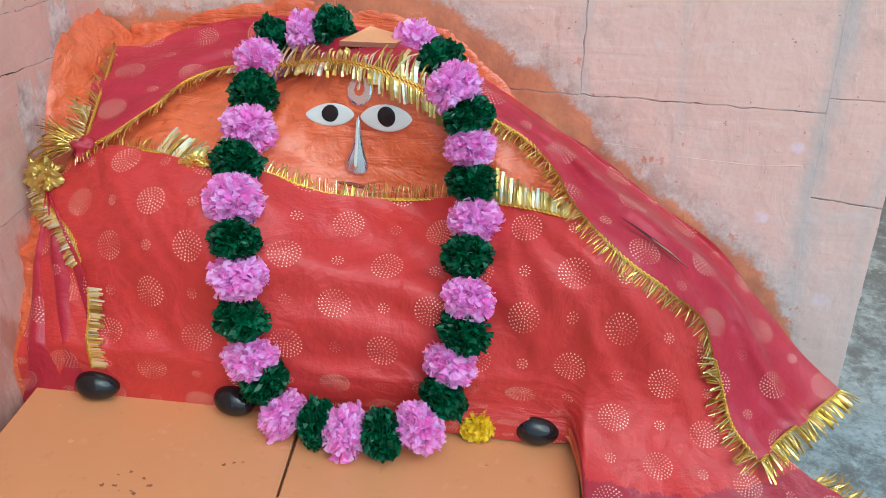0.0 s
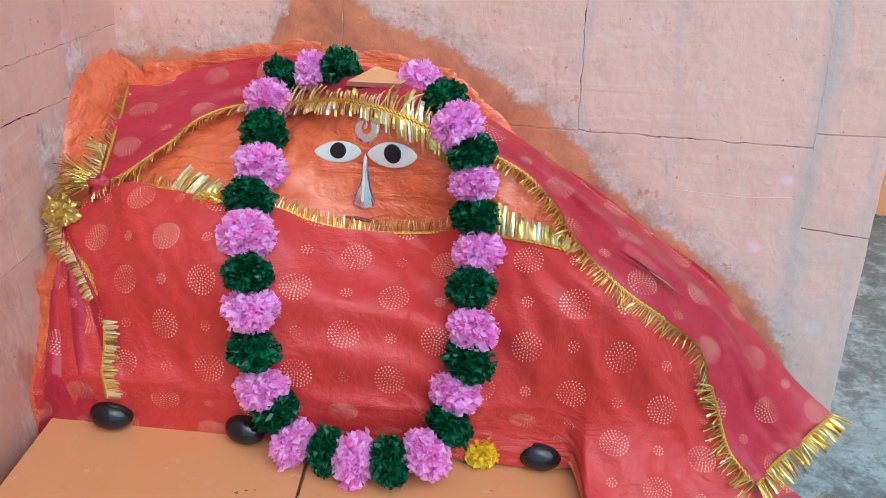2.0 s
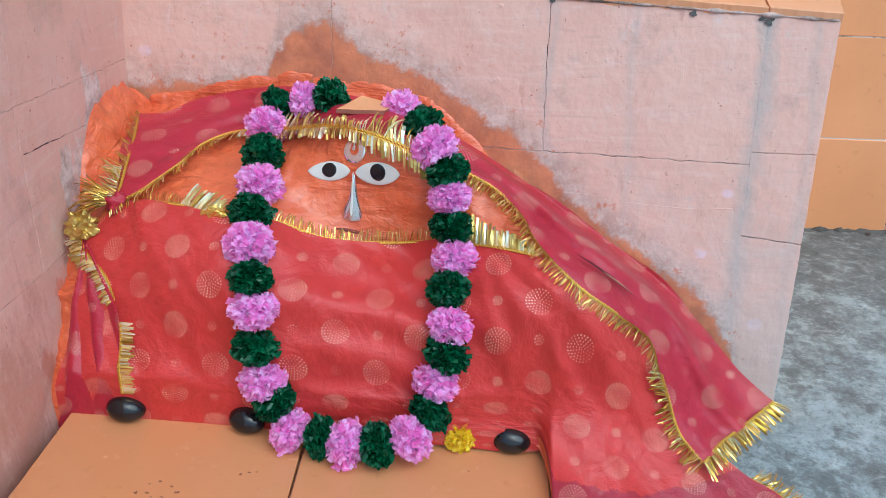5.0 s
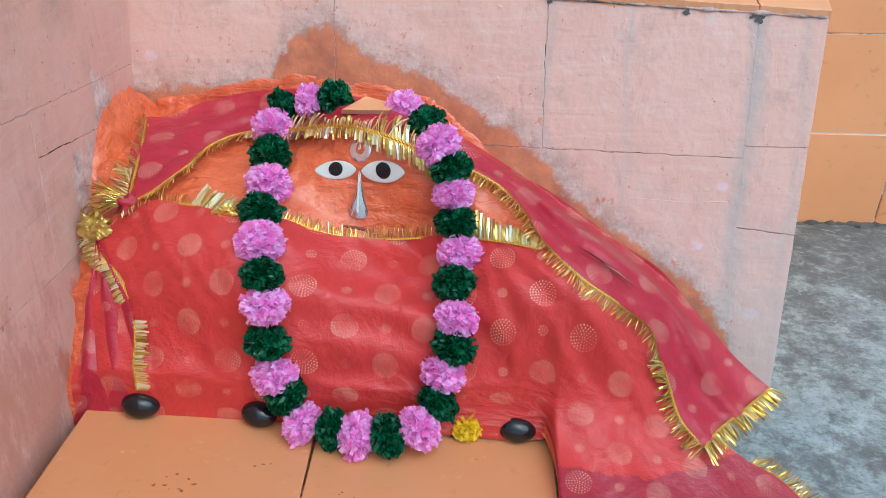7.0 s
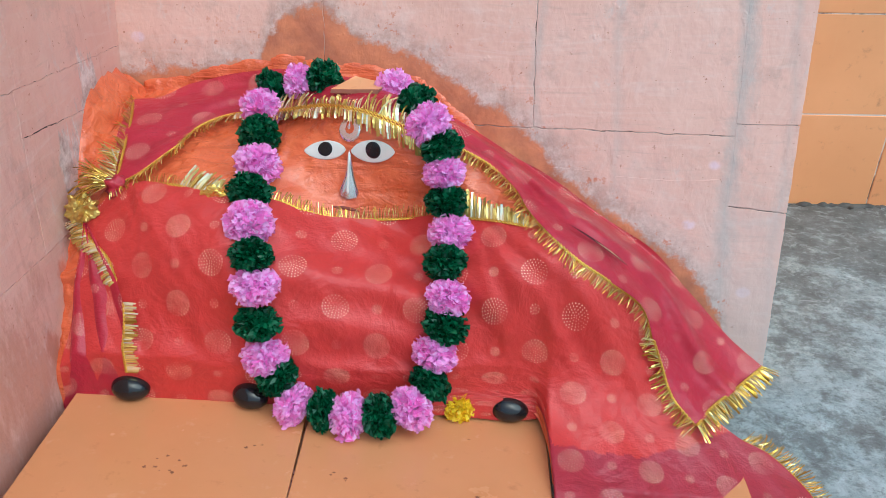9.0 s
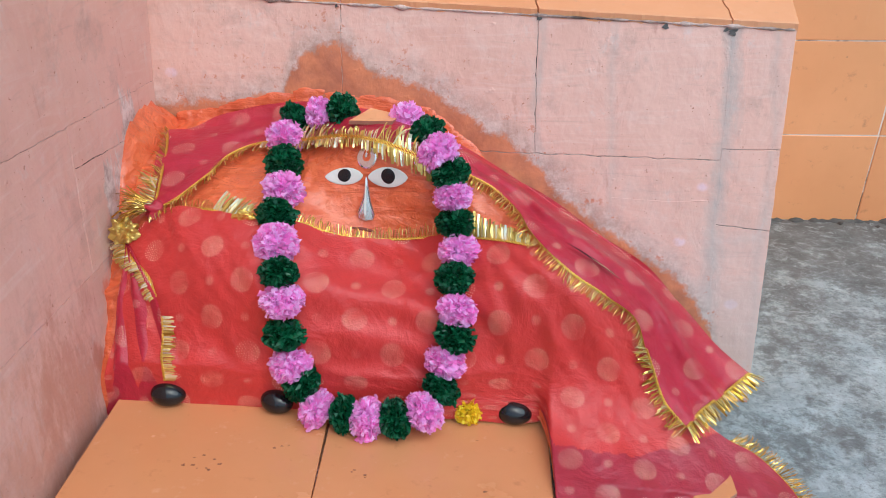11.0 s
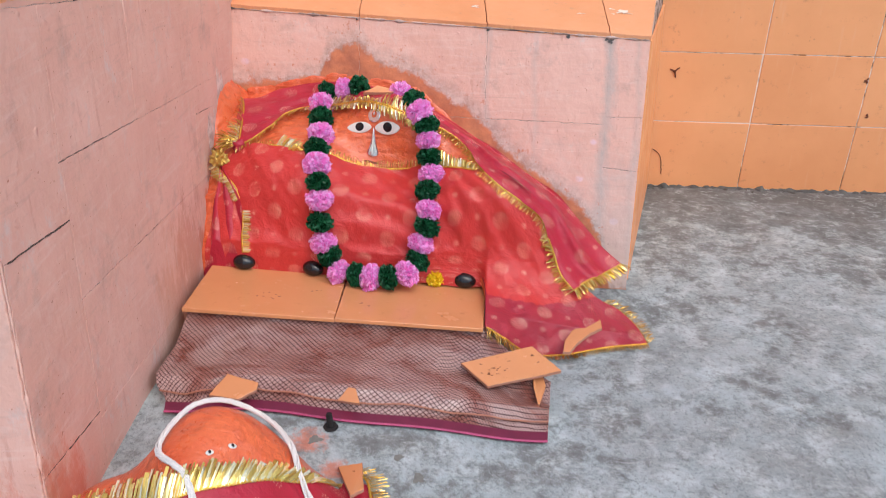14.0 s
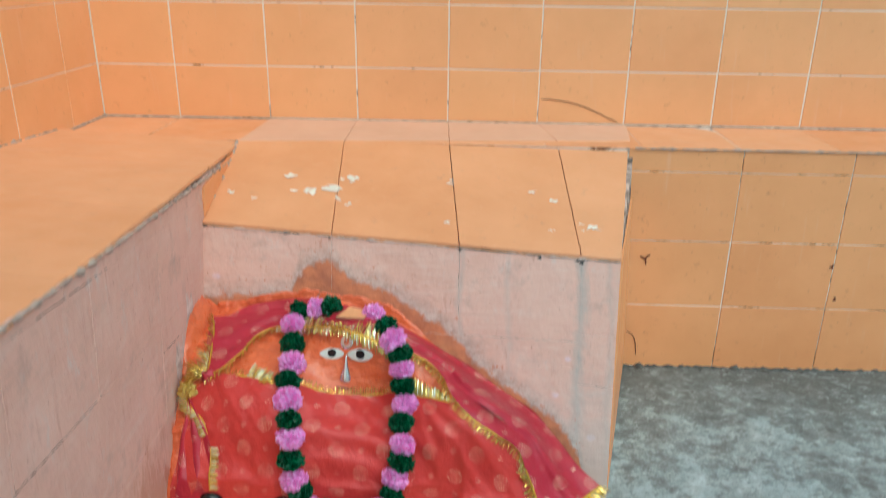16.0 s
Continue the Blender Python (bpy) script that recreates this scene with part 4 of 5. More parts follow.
def braid(line, off, width=0.0022, surface=on):
    """A beaded braid along a line on a surface."""
    bm = bmesh.new()
    n = max(8, int(sum((Vector(b) - Vector(a)).length for a, b in zip(line, line[1:])) / 0.0022))
    pts = [surface(p.x, p.y, off) for p in spline([(*p, 0) for p in line], n)]
    for k in range(2):
        wave = []
        for i, p in enumerate(pts):
            d = (pts[min(i + 1, n - 1)] - pts[max(i - 1, 0)]).normalized()
            side = d.cross(Vector((0, -0.7, 0.7))).normalized()
            wave.append(p + side * width * 0.6 * math.sin(i * 1.4 + math.pi * k) + Vector((0, -0.7, 0.7)) * 0.0006 * math.cos(i * 1.4 + math.pi * k))
        tube(bm, wave, width * 0.5, 5)
    return bm


def fringe(line, reach, off, seed, every=0.0016, width=0.0009, spread=0.5, curl=0.003, surface=on, lift=0.001, foil=0.0):
    """Loose strands of tinsel along a line; reach(u): the strand's run (dx, dw) at the share u of the line."""
    rng = random.Random(seed)
    bm = bmesh.new()
    run = sum((Vector(b) - Vector(a)).length for a, b in zip(line, line[1:]))
    n = max(4, int(run / every))
    for i, p in enumerate(spline([(*p, 0) for p in line], n)):
        u = i / (n - 1)
        dx, dw = reach(u)
        size = math.hypot(dx, dw)
        clump = noise.noise((u * run * 60, seed * 3.1, 0)) * spread
        a = math.atan2(dw, dx) + clump + rng.gauss(0, spread * 0.35)
        s = size * rng.uniform(0.65, 1.1)
        wid = width * rng.uniform(0.6, 1.3) * (1 + foil * (rng.random() < 0.4))
        d = Vector((math.cos(a), math.sin(a)))
        side = Vector((-d.y, d.x)) * wid / 2
        rise = lift + rng.uniform(0, curl)
        twist = rng.uniform(-1.3, 1.3) * wid
        rows = []
        for k in range(4):
            t = k / 3
            c = Vector((p.x, p.y)) + d * s * t
            bend = rise * math.sin(t * 2.2) + 0.0005
            rows.append((bm.verts.new(surface(c.x - side.x, c.y - side.y, off + bend)), bm.verts.new(surface(c.x + side.x, c.y + side.y, off + bend + twist * t))))
        for r, q in zip(rows, rows[1:]):
            bm.faces.new((r[0], r[1], q[1], q[0]))
    return bm


def trim(parent, name, line, reach, off, seed, label="", braided=True, mat=GOLD, **kw):
    if braided:
        hang(part(name + "_braid", braid(line, off, surface=kw.get("surface", on)), BRAID), parent)
    tagged(hang(part(name + "_fringe", fringe(line, reach, off, seed, **kw), mat, None, label), parent), kind="stuff")


def sari_fold(x, w, u, v):
    chest = math.exp(-((x - 0.17) / 0.16) ** 2 - ((w - 0.05) / 0.09) ** 2)
    sag = 0.0056 * chest * math.sin(w * 95 + 260 * (x - 0.17) ** 2 + 2.5 * noise.noise((x * 5, w * 4, 2)))
    slant = 0.0072 * noise.noise(((x + 0.8 * w) * 16, (w - 0.5 * x) * 5, 4)) + 0.0022 * noise.noise(((x + 0.8 * w) * 45, w * 14, 8))
    ground = max(0.0, min(1.0, (x - 0.42) / 0.15)) * 0.006 * abs(noise.noise(((x - 0.6 * w) * 16, w * 5, 11)))
    fan = max(0.0, min(1.0, (x - 0.30) / 0.1)) * 0.0028 * math.sin(70 * (math.atan2(w - 0.20, x - 0.30) + 0.12 * noise.noise((x * 7, w * 7, 3))) * 0.35)
    return 0.006 + sag + slant + ground + fan


NECK = [(-0.166, 0.128), (-0.155, 0.150), (-0.133, 0.170), (-0.095, 0.178), (-0.043, 0.173), (-0.005, 0.165), (0.036, 0.166), (0.07, 0.167), (0.103, 0.161), (0.135, 0.160), (0.193, 0.168), (0.258, 0.173),
        (0.311, 0.167), (0.348, 0.158), (0.384, 0.150), (0.43, 0.13), (0.48, 0.105), (0.54, 0.075), (0.57, 0.03), (0.60, -0.02), (0.64, -0.05), (0.674, -0.074), (0.71, -0.091), (0.744, -0.124), (0.767, -0.166)]
FOOT = [(-0.204, -0.23), (-0.10, -0.24), (0.05, -0.25), (0.20, -0.25), (0.35, -0.25), (0.41, -0.225), (0.44, -0.186), (0.483, -0.207), (0.53, -0.220), (0.60, -0.212), (0.683, -0.188), (0.768, -0.171)]
sari_thing = base("idol_sari", (0.2, -0.2, 0.1), "sheer red sari cloth with gold rosettes draped over the idol", "cloth")
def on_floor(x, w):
    """Past the crease where the cloth leaves the idol and lies on the floor."""
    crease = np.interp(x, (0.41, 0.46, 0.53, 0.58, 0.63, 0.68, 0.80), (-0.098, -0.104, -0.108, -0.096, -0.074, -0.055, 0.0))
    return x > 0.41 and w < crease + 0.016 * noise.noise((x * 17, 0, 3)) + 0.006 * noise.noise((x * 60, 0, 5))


hang(part("cloth", drape(NECK, FOOT, 260, 110, 0.0055, sari_fold, weave=pulled, keep=lambda x, w: not on_floor(x, w)), SARI, None, "sheer red cloth printed with gold rosettes"), sari_thing)
# same cloth past the crease, its darkening put in as a second material
hang(part("floor_fall", drape(NECK, FOOT, 260, 110, 0.0055, sari_fold, weave=pulled, keep=on_floor), SARI_F, None, "sari cloth lying on the floor, darkened in its colour"), sari_thing)
trim(sari_thing, "neck", NECK[3:13], lambda u: (-0.003 + 0.004 * u, 0.016), 0.0085, 1, "gold tinsel fringe", every=0.0020, width=0.0008, spread=0.4)
trim(sari_thing, "bow", [(-0.046, 0.174), (-0.022, 0.168), (0.006, 0.163)], lambda u: (0.008, 0.034 - 0.010 * u), 0.010, 15, "bright gold foil strands", False, FOIL, every=0.0015, width=0.0022, spread=0.25, curl=0.004)
trim(sari_thing, "shoulder", [(0.300, 0.168), (0.345, 0.159), (0.388, 0.149)], lambda u: (-0.001, 0.034 - 0.018 * u), 0.0105, 2, "wide gold foil fringe", mat=FOIL, every=0.0012, width=0.0026, spread=0.05, curl=0.0008)
trim(sari_thing, "hem", FOOT[6:], lambda u: (0.004, -0.012 - 0.012 * max(0.0, 1 - 3 * u)), 0.013, 3, "gold fringe along the hem on the floor", every=0.0013, spread=0.5)
trim(sari_thing, "corner", [(0.768, -0.171), (0.747, -0.128), (0.712, -0.093), (0.676, -0.076)], lambda u: (0.020, 0.012), 0.009, 4, "gold fringe", every=0.0011, spread=0.5, curl=0.008)

VEIL_IN = [(-0.141, 0.170), (-0.106, 0.193), (-0.079, 0.239), (-0.066, 0.286), (-0.026, 0.314), (0.048, 0.309), (0.110, 0.300), (0.165, 0.284), (0.215, 0.268), (0.249, 0.258), (0.296, 0.253), (0.339, 0.237), (0.37, 0.206),
           (0.388, 0.171), (0.416, 0.137), (0.449, 0.109), (0.491, 0.090), (0.533, 0.071), (0.551, 0.035), (0.565, 0.007), (0.583, -0.033), (0.613, -0.063)]
VEIL_OUT = [(-0.193, 0.337), (-0.155, 0.342), (-0.12, 0.372), (-0.051, 0.388), (0.011, 0.392), (0.06, 0.388), (0.11, 0.378), (0.163, 0.372), (0.215, 0.364), (0.283, 0.325), (0.344, 0.300), (0.416, 0.268), (0.489, 0.223),
            (0.566, 0.181), (0.624, 0.123), (0.665, 0.071), (0.716, 0.030)]


def veil_fold(x, w, u, v):
    long_fold = 0.0045 * math.sin(2 * math.pi * (2.1 * v + 0.5 * noise.noise((u * 5, 0, 1)) + 0.15))
    crease = 0.013 * math.exp(-((v - 0.45 - 0.25 * (u - 0.7)) / 0.10) ** 2) * max(0.0, min(1.0, (u - 0.52) / 0.12))
    tail = 0.014 * max(0.0, (u - 0.86) / 0.14) * (0.6 + 0.4 * math.sin(9 * v))
    return 0.010 + (long_fold + crease) * (0.35 + 0.65 * min(1, 2 * u)) + 0.002 * noise.noise((x * 22, w * 22, 5)) + tail


veil = base("idol_veil", (0.3, 0.0, 0.4), "crimson gauze veil with gold-fringed edge over the idol's head", "cloth")
hang(part("cloth", drape(VEIL_IN, VEIL_OUT, 300, 44, 0.003, veil_fold, 0.62, (0.012, 0.01)), VEIL, None, "crimson gauze printed with gold rosettes"), veil)
hang(part("side_fall", drape([(-0.176, 0.134), (-0.140, 0.090), (-0.113, 0.050), (-0.103, 0.010), (-0.092, -0.060), (-0.082, -0.126)],
                             [(-0.172, 0.130), (-0.166, 0.080), (-0.174, 0.040), (-0.176, 0.0), (-0.172, -0.060), (-0.204, -0.128)], 80, 30, 0.0125,
                             lambda x, w, u, v: 0.003 * math.sin(14 * v + 3 * u) + 0.003 * noise.noise((x * 30, w * 12, 6)), 0.3), VEIL, None, "crimson gauze hanging down the side"), veil)
trim(veil, "brow", VEIL_IN[:6], lambda u: (0.005, -0.019), 0.0145, 5, "gold tinsel fringe", every=0.0016, width=0.0008, spread=0.6)
trim(veil, "crown", VEIL_IN[4:10], lambda u: (0.001, -0.016 - 0.009 * u + 0.007 * math.exp(-((u - 0.62) / 0.07) ** 2)), 0.0155, 6, "bright gold foil fringe over the brow", mat=FOIL, every=0.0029, width=0.0022, foil=0.6, spread=0.10)
trim(veil, "crest", [(0.030, 0.314), (0.10, 0.305), (0.16, 0.288), (0.215, 0.271), (0.252, 0.260)], lambda u: (0.003, 0.012 + 0.026 * max(0.0, math.sin(9.5 * u + 0.6))), 0.0165, 7, "upright gold foil fringe", mat=FOIL, every=0.0030, width=0.0018, foil=0.8, spread=0.4, curl=0.008)
trim(veil, "edge", VEIL_IN[9:19], lambda u: (-0.010, -0.016), 0.0145, 8, "gold tinsel fringe", every=0.0015, width=0.0008, spread=0.6)
trim(veil, "side", VEIL_IN[18:], lambda u: (-0.020, -0.006 - 0.010 * u), 0.022, 9, "gold tinsel fringe", every=0.0017, spread=0.7, curl=0.006, foil=0.7)
trim(veil, "tail", [(0.613, -0.063), (0.636, -0.037), (0.676, -0.006), (0.718, 0.029)], lambda u: (0.013 + 0.010 * u, -0.022 + 0.008 * u), 0.027, 10, "wide gold foil fringe", every=0.0011, width=0.0011, foil=0.9, spread=0.35)
trim(veil, "back", [(-0.138, 0.176), (-0.149, 0.235), (-0.166, 0.290), (-0.194, 0.340)], lambda u: (-0.026 + 0.008 * u, 0.006 + 0.008 * u), 0.013, 11, "gold tinsel fringe", every=0.0019, width=0.0007, spread=0.5)
trim(veil, "wisp", [(-0.138, 0.172), (-0.143, 0.195), (-0.150, 0.228)], lambda u: (-0.036, 0.004 + 0.010 * u), 0.017, 16, "bright gold foil strands", False, FOIL, every=0.0016, width=0.0016, spread=0.8, curl=0.008)
trim(veil, "streamer", [(-0.178, 0.128), (-0.160, 0.104), (-0.128, 0.078), (-0.114, 0.050)], lambda u: (-0.026 + 0.012 * u, -0.008), 0.012, 12, "pale gold foil fringe", mat=FOIL, every=0.0012, width=0.0018, spread=0.2)
trim(veil, "ribbon", [(-0.103, 0.024), (-0.102, -0.024), (-0.105, -0.072)], lambda u: (0.017, 0.0), 0.0175, 13, "gold ribbon fringe", mat=FOIL, every=0.0019, width=0.0019, spread=0.08, curl=0.001)
trim(veil, "knot", [(-0.145, 0.168), (-0.150, 0.176), (-0.148, 0.184)], lambda u: (-0.042, 0.020 * math.sin(5.0 * u - 2.5)), 0.022, 14, "burst of gold strands at the knot", False, every=0.00028, width=0.0014, spread=0.8, curl=0.02)


def lump(at, size, seed, rough, mats, smooth=True, sub=3):
    bm = bmesh.new()
    bmesh.ops.create_icosphere(bm, subdivisions=sub, radius=1)
    for v in bm.verts:
        n = noise.noise(v.co * 1.7 + Vector((seed, 0, 0))) + 0.5 * noise.noise(v.co * 4 + Vector((0, seed, 0)))
        v.co = Vector(at) + Vector([c * s for c, s in zip(v.co * (1 + rough * n), size)])
    for f in bm.faces:
        f.smooth = smooth
    return bm


hang(part("knot", lump(on(-0.137, 0.172, 0.012), (0.016, 0.011, 0.012), 3, 0.75, VEIL), VEIL, None, "knotted crimson cloth"), veil)
hang(part("foil_ball", lump(on(-0.175, 0.138, 0.018), (0.019, 0.015, 0.019), 8, 0.6, GOLD, False, 4), FOIL, None, "crumpled gold foil ball"), veil)
hang(part("foil_bow", lump(on(0.002, 0.163, 0.014), (0.013, 0.005, 0.007), 4, 0.8, BRAID, False), GOLD, None, "crumpled gold foil bow"), sari_thing)
bm = bmesh.new()
# no hole is cut: a dark plate on the gauze paints the slit's shade
slit = [(0.436, 0.158), (0.455, 0.150), (0.478, 0.139), (0.500, 0.128), (0.513, 0.119), (0.494, 0.1275), (0.472, 0.1375), (0.450, 0.1495)]
petal_disc(bm, slit, 0, 0.0195, -0.0006, 0.0006)
hang(part("slit", bm, plain("painted_slit_shade", (0.09, 0.012, 0.016), 0.9, 0.0, 0.4, 90, 0.5), None, "dark plate coloured as the shade inside a slit of the gauze"), veil)
bm = bmesh.new()
petal_disc(bm, [(0.470, 0.1405), (0.490, 0.1325), (0.511, 0.1205), (0.493, 0.1285), (0.474, 0.1372)], 0, 0.0202, 0.0006, 0.0010)
hang(part("liner", bm, CLAY, None, "pinkish sliver showing in the slit"), veil)


# ---- the garland ----
def pompom(seed, mats, radius, flat, petals, crisp):
    """A ball of cut paper: short crumpled strips that stand out from a core, flattened along its thread."""
    rng = random.Random(seed)
    bm = bmesh.new()
    bmesh.ops.create_icosphere(bm, subdivisions=2, radius=radius * 0.66)
    for v in bm.verts:
        v.co.z *= flat
    for i in range(petals):
        z = 1 - 2 * (i + 0.5) / petals
        a = i * 2.39996 + rng.uniform(-0.3, 0.3)
        d = Vector((math.cos(a) * math.sqrt(1 - z * z), math.sin(a) * math.sqrt(1 - z * z), z))
        side = d.cross(Vector((rng.uniform(-1, 1), rng.uniform(-1, 1), rng.uniform(-1, 1)))).normalized()
        lean = d.cross(side)
        tuft = 1 + 0.13 * noise.noise(d * 2.6 + Vector((seed, 0, 0)))
        wide = radius * rng.uniform(0.09, 0.19)
        far = radius * rng.uniform(0.82, 1.12) * tuft
        tip = d * far + lean * radius * rng.uniform(-0.26, 0.26) + side * radius * rng.uniform(-0.08, 0.08)
        mid = d * far * 0.78 + lean * radius * rng.uniform(-0.06, 0.06)
        low = d * radius * 0.5
        row = []
        for c, w, k in ((low, wide * 0.4, 0.0), (mid, wide, 0.35), (tip, wide * rng.uniform(0.7, 1.2), -0.35)):
            p, q = c - side * w + lean * w * k * crisp, c + side * w - lean * w * k * crisp
            notch = d * (radius * rng.uniform(-0.10, 0.06) if k < 0 else 0.0)
            row.append([bm.verts.new((x.x, x.y, x.z * flat)) for x in (p, c + lean * w * 0.45 * crisp + notch, q + d * (radius * rng.uniform(-0.08, 0.08) if k < 0 else 0.0))])
        for r, s in zip(row, row[1:]):
            bm.faces.new((r[0], r[1], s[1], s[0]))
            bm.faces.new((r[1], r[2], s[2], s[1]))
    return mesh_of("flower", bm, *mats)


PINKS = [pompom(20 + k, [PINK], 0.0272, 0.82, 620, 1.0) for k in range(4)]
GREENS = [pompom(40 + k, [GREEN], 0.0266, 0.78, 520, 1.5) for k in range(4)]
garland = base("garland", (0.18, -0.1, 0.2), "garland of pink and green paper flowers hung round the idol", "garland")
STRUNG = [(0.099, 0.360), (0.060, 0.358), (0.019, 0.354), (0.014, 0.316), (0.029, 0.262), (0.043, 0.210), (0.045, 0.168), (0.056, 0.125), (0.066, 0.084), (0.071, 0.050),
          (0.068, 0.013), (0.072, -0.023), (0.086, -0.047), (0.107, -0.080), (0.147, -0.084), (0.179, -0.088), (0.218, -0.085), (0.255, -0.073), (0.275, -0.041), (0.279, -0.004),
          (0.292, 0.029), (0.295, 0.060), (0.289, 0.103), (0.293, 0.144), (0.283, 0.184), (0.279, 0.218), (0.275, 0.247), (0.258, 0.272), (0.238, 0.305), (0.199, 0.344)]
beads = [on(x, w, 0.022, False) for x, w in STRUNG]
bm = bmesh.new()
tube(bm, spline(beads, 160), 0.0012, 5)
hang(part("thread", bm, YARN, None, "thin white thread"), garland)
rng = random.Random(5)
for i, p in enumerate(beads):
    green = i % 2 == 0
    ob = new("green_flower" if green else "pink_flower", (GREENS if green else PINKS)[rng.randrange(4)])
    d = (beads[min(i + 1, len(beads) - 1)] - beads[max(i - 1, 0)]).normalized()
    ob.matrix_world = Matrix.Translation(p) @ d.to_track_quat("Z", "Y").to_matrix().to_4x4() @ pose(0, 0, 0, rng.uniform(-14, 14), rng.uniform(-14, 14), rng.uniform(0, 360)) @ Matrix.Diagonal((rng.uniform(0.95, 1.06),) * 3 + (1,))
    tagged(hang(ob, garland), "dark green foil paper flower" if green else "pink crepe paper flower")


# ---- the ledge before the idol: step, netted cloth, two loose tiles ----
SLAB_O = Vector((-0.145, -0.473, 0.164))
SLAB_X = Vector((0.581, 0.101, -0.066)).normalized()
SLAB_N = Vector((0.0975, 0.088, 0.991))
SLAB_N = (SLAB_N - SLAB_X * SLAB_N.dot(SLAB_X)).normalized()
SLAB_Y = SLAB_N.cross(SLAB_X)


def shelf(x, y):
    """The height of the loose tiles' upper face at x, y."""
    return SLAB_O.z - (SLAB_N.x * (x - SLAB_O.x) + SLAB_N.y * (y - SLAB_O.y)) / SLAB_N.z


bm = bmesh.new()
quad = [(-0.16, -0.452), (0.44, -0.345), (0.41, -0.19), (-0.16, -0.26)]
lo = [bm.verts.new((x, y, 0)) for x, y in quad]
hi = [bm.verts.new((x, y, shelf(x, y) - 0.0135)) for x, y in quad]
for i in range(4):
    bm.faces.new((lo[i], lo[(i + 1) % 4], hi[(i + 1) % 4], hi[i]))
bm.faces.new(hi)
bm.faces.new(lo[::-1])
bmesh.ops.bevel(bm, geom=bm.edges[:], offset=0.004, segments=2, affect="EDGES")
tagged(part("step", bm, CLAY), "low masonry step under the netted cloth", "step")

SHELF_TILES = []
for k in range(2):
    bm = bmesh.new()
    o = SLAB_O + SLAB_X * (0.2964 * k) - SLAB_N * 0.008 + SLAB_Y * 0.002 * k
    prism(bm, [o, o + SLAB_X * 0.2955, o + SLAB_X * (0.3015 + 0.016 * k) + SLAB_Y * 0.212, o + SLAB_X * (0.006 + 0.004 * k) + SLAB_Y * 0.212], SLAB_N * 0.008, 0.001)
    t = part("offering_tile", bm, LOOSE)
    SHELF_TILES.append(t)
    tagged(t, "loose orange glazed tile laid on the step as a shelf", "tile", "shelf tiles")


def mat_point(x, s):
    """The netted cloth: s runs from the step's top over its edge to the floor."""
    edge = -0.452 + 0.178 * (x + 0.16)
    top = shelf(x, edge) - 0.0095
    if x > 0.43:
        top += (0.042 - top) * min(1, (x - 0.43) / 0.14)
        edge = -0.347 - 0.10 * min(1, (x - 0.43) / 0.14)
    top, edge = max(top, 0.04), min(edge, -0.35)
    calm = max(0.0, min(1.0, (x - 0.36) / 0.05))
    foot = -0.641 + 0.140 * (x + 0.1) + 0.004 * math.sin(x * 21)
    g = floor_at(x, foot)
    keys = [(edge + 0.06 - 0.035 * calm, top * (1 - 0.55 * calm)), (edge, top - 0.001), (edge - 0.012, top - 0.012), (0.55 * edge + 0.45 * foot, (0.52 - 0.14 * calm) * top + 0.45 * g), (foot + 0.014, g + 0.036), (foot, g + 0.028), (foot - 0.008, g + 0.024), (foot - 0.010, g + 0.014),
            (foot - 0.022, g + 0.010), (foot - 0.046, g + 0.006)]
    f = s * (len(keys) - 1)
    i = min(int(f), len(keys) - 2)
    y0, z0 = keys[i]
    y1, z1 = keys[i + 1]
    y, z = y0 + (y1 - y0) * (f - i), z0 + (z1 - z0) * (f - i)
    hangs = math.exp(-((s - 0.36) / 0.2) ** 2)
    dent = 0.018 * noise.noise((x * 9 - s * 2.4, s * 2.2, 3)) + 0.011 * noise.noise((x * 22 + s * 6, s * 3, 9)) + (0.010 * math.sin((x - 0.22 * s) * 70) * max(0, min(1, (x - 0.2) / 0.15)))
    lip = math.exp(-((s - 0.72) / 0.10) ** 2) * 0.006 * noise.noise((x * 14, 0, 5))
    return Vector((x + 0.078 * s * max(0.0, 1 - (x + 0.16) / 0.2), y - max(-0.004, dent) * hangs * (1 - 0.75 * calm), max(floor_at(x, y) + 0.0025, z + lip + 0.004 * hangs * noise.noise((x * 16, s, 1)))))


def mat_sheet(s0, s1, nu, nv, off=0.0):
    bm = bmesh.new()
    uv = bm.loops.layers.uv.new("weave")
    grid = []
    for i in range(nu):
        x = -0.160 + 0.733 * i / (nu - 1)
        col, run, last = [], 0.0, None
        for j in range(nv):
            p = mat_point(x, s0 + (s1 - s0) * j / (nv - 1)) + Vector((0, -off, off))
            run += (p - last).length if last else 0
            last = p
            col.append((bm.verts.new(p), (x, run)))
        grid.append(col)
    for i in range(nu - 1):
        for j in range(nv - 1):
            q = (grid[i][j], grid[i][j + 1], grid[i + 1][j + 1], grid[i + 1][j])
            f = bm.faces.new([c[0] for c in q])
            f.smooth = True
            for loop, c in zip(f.loops, q):
                loop[uv].uv = c[1]
    bmesh.ops.recalc_face_normals(bm, faces=bm.faces)
    return bm


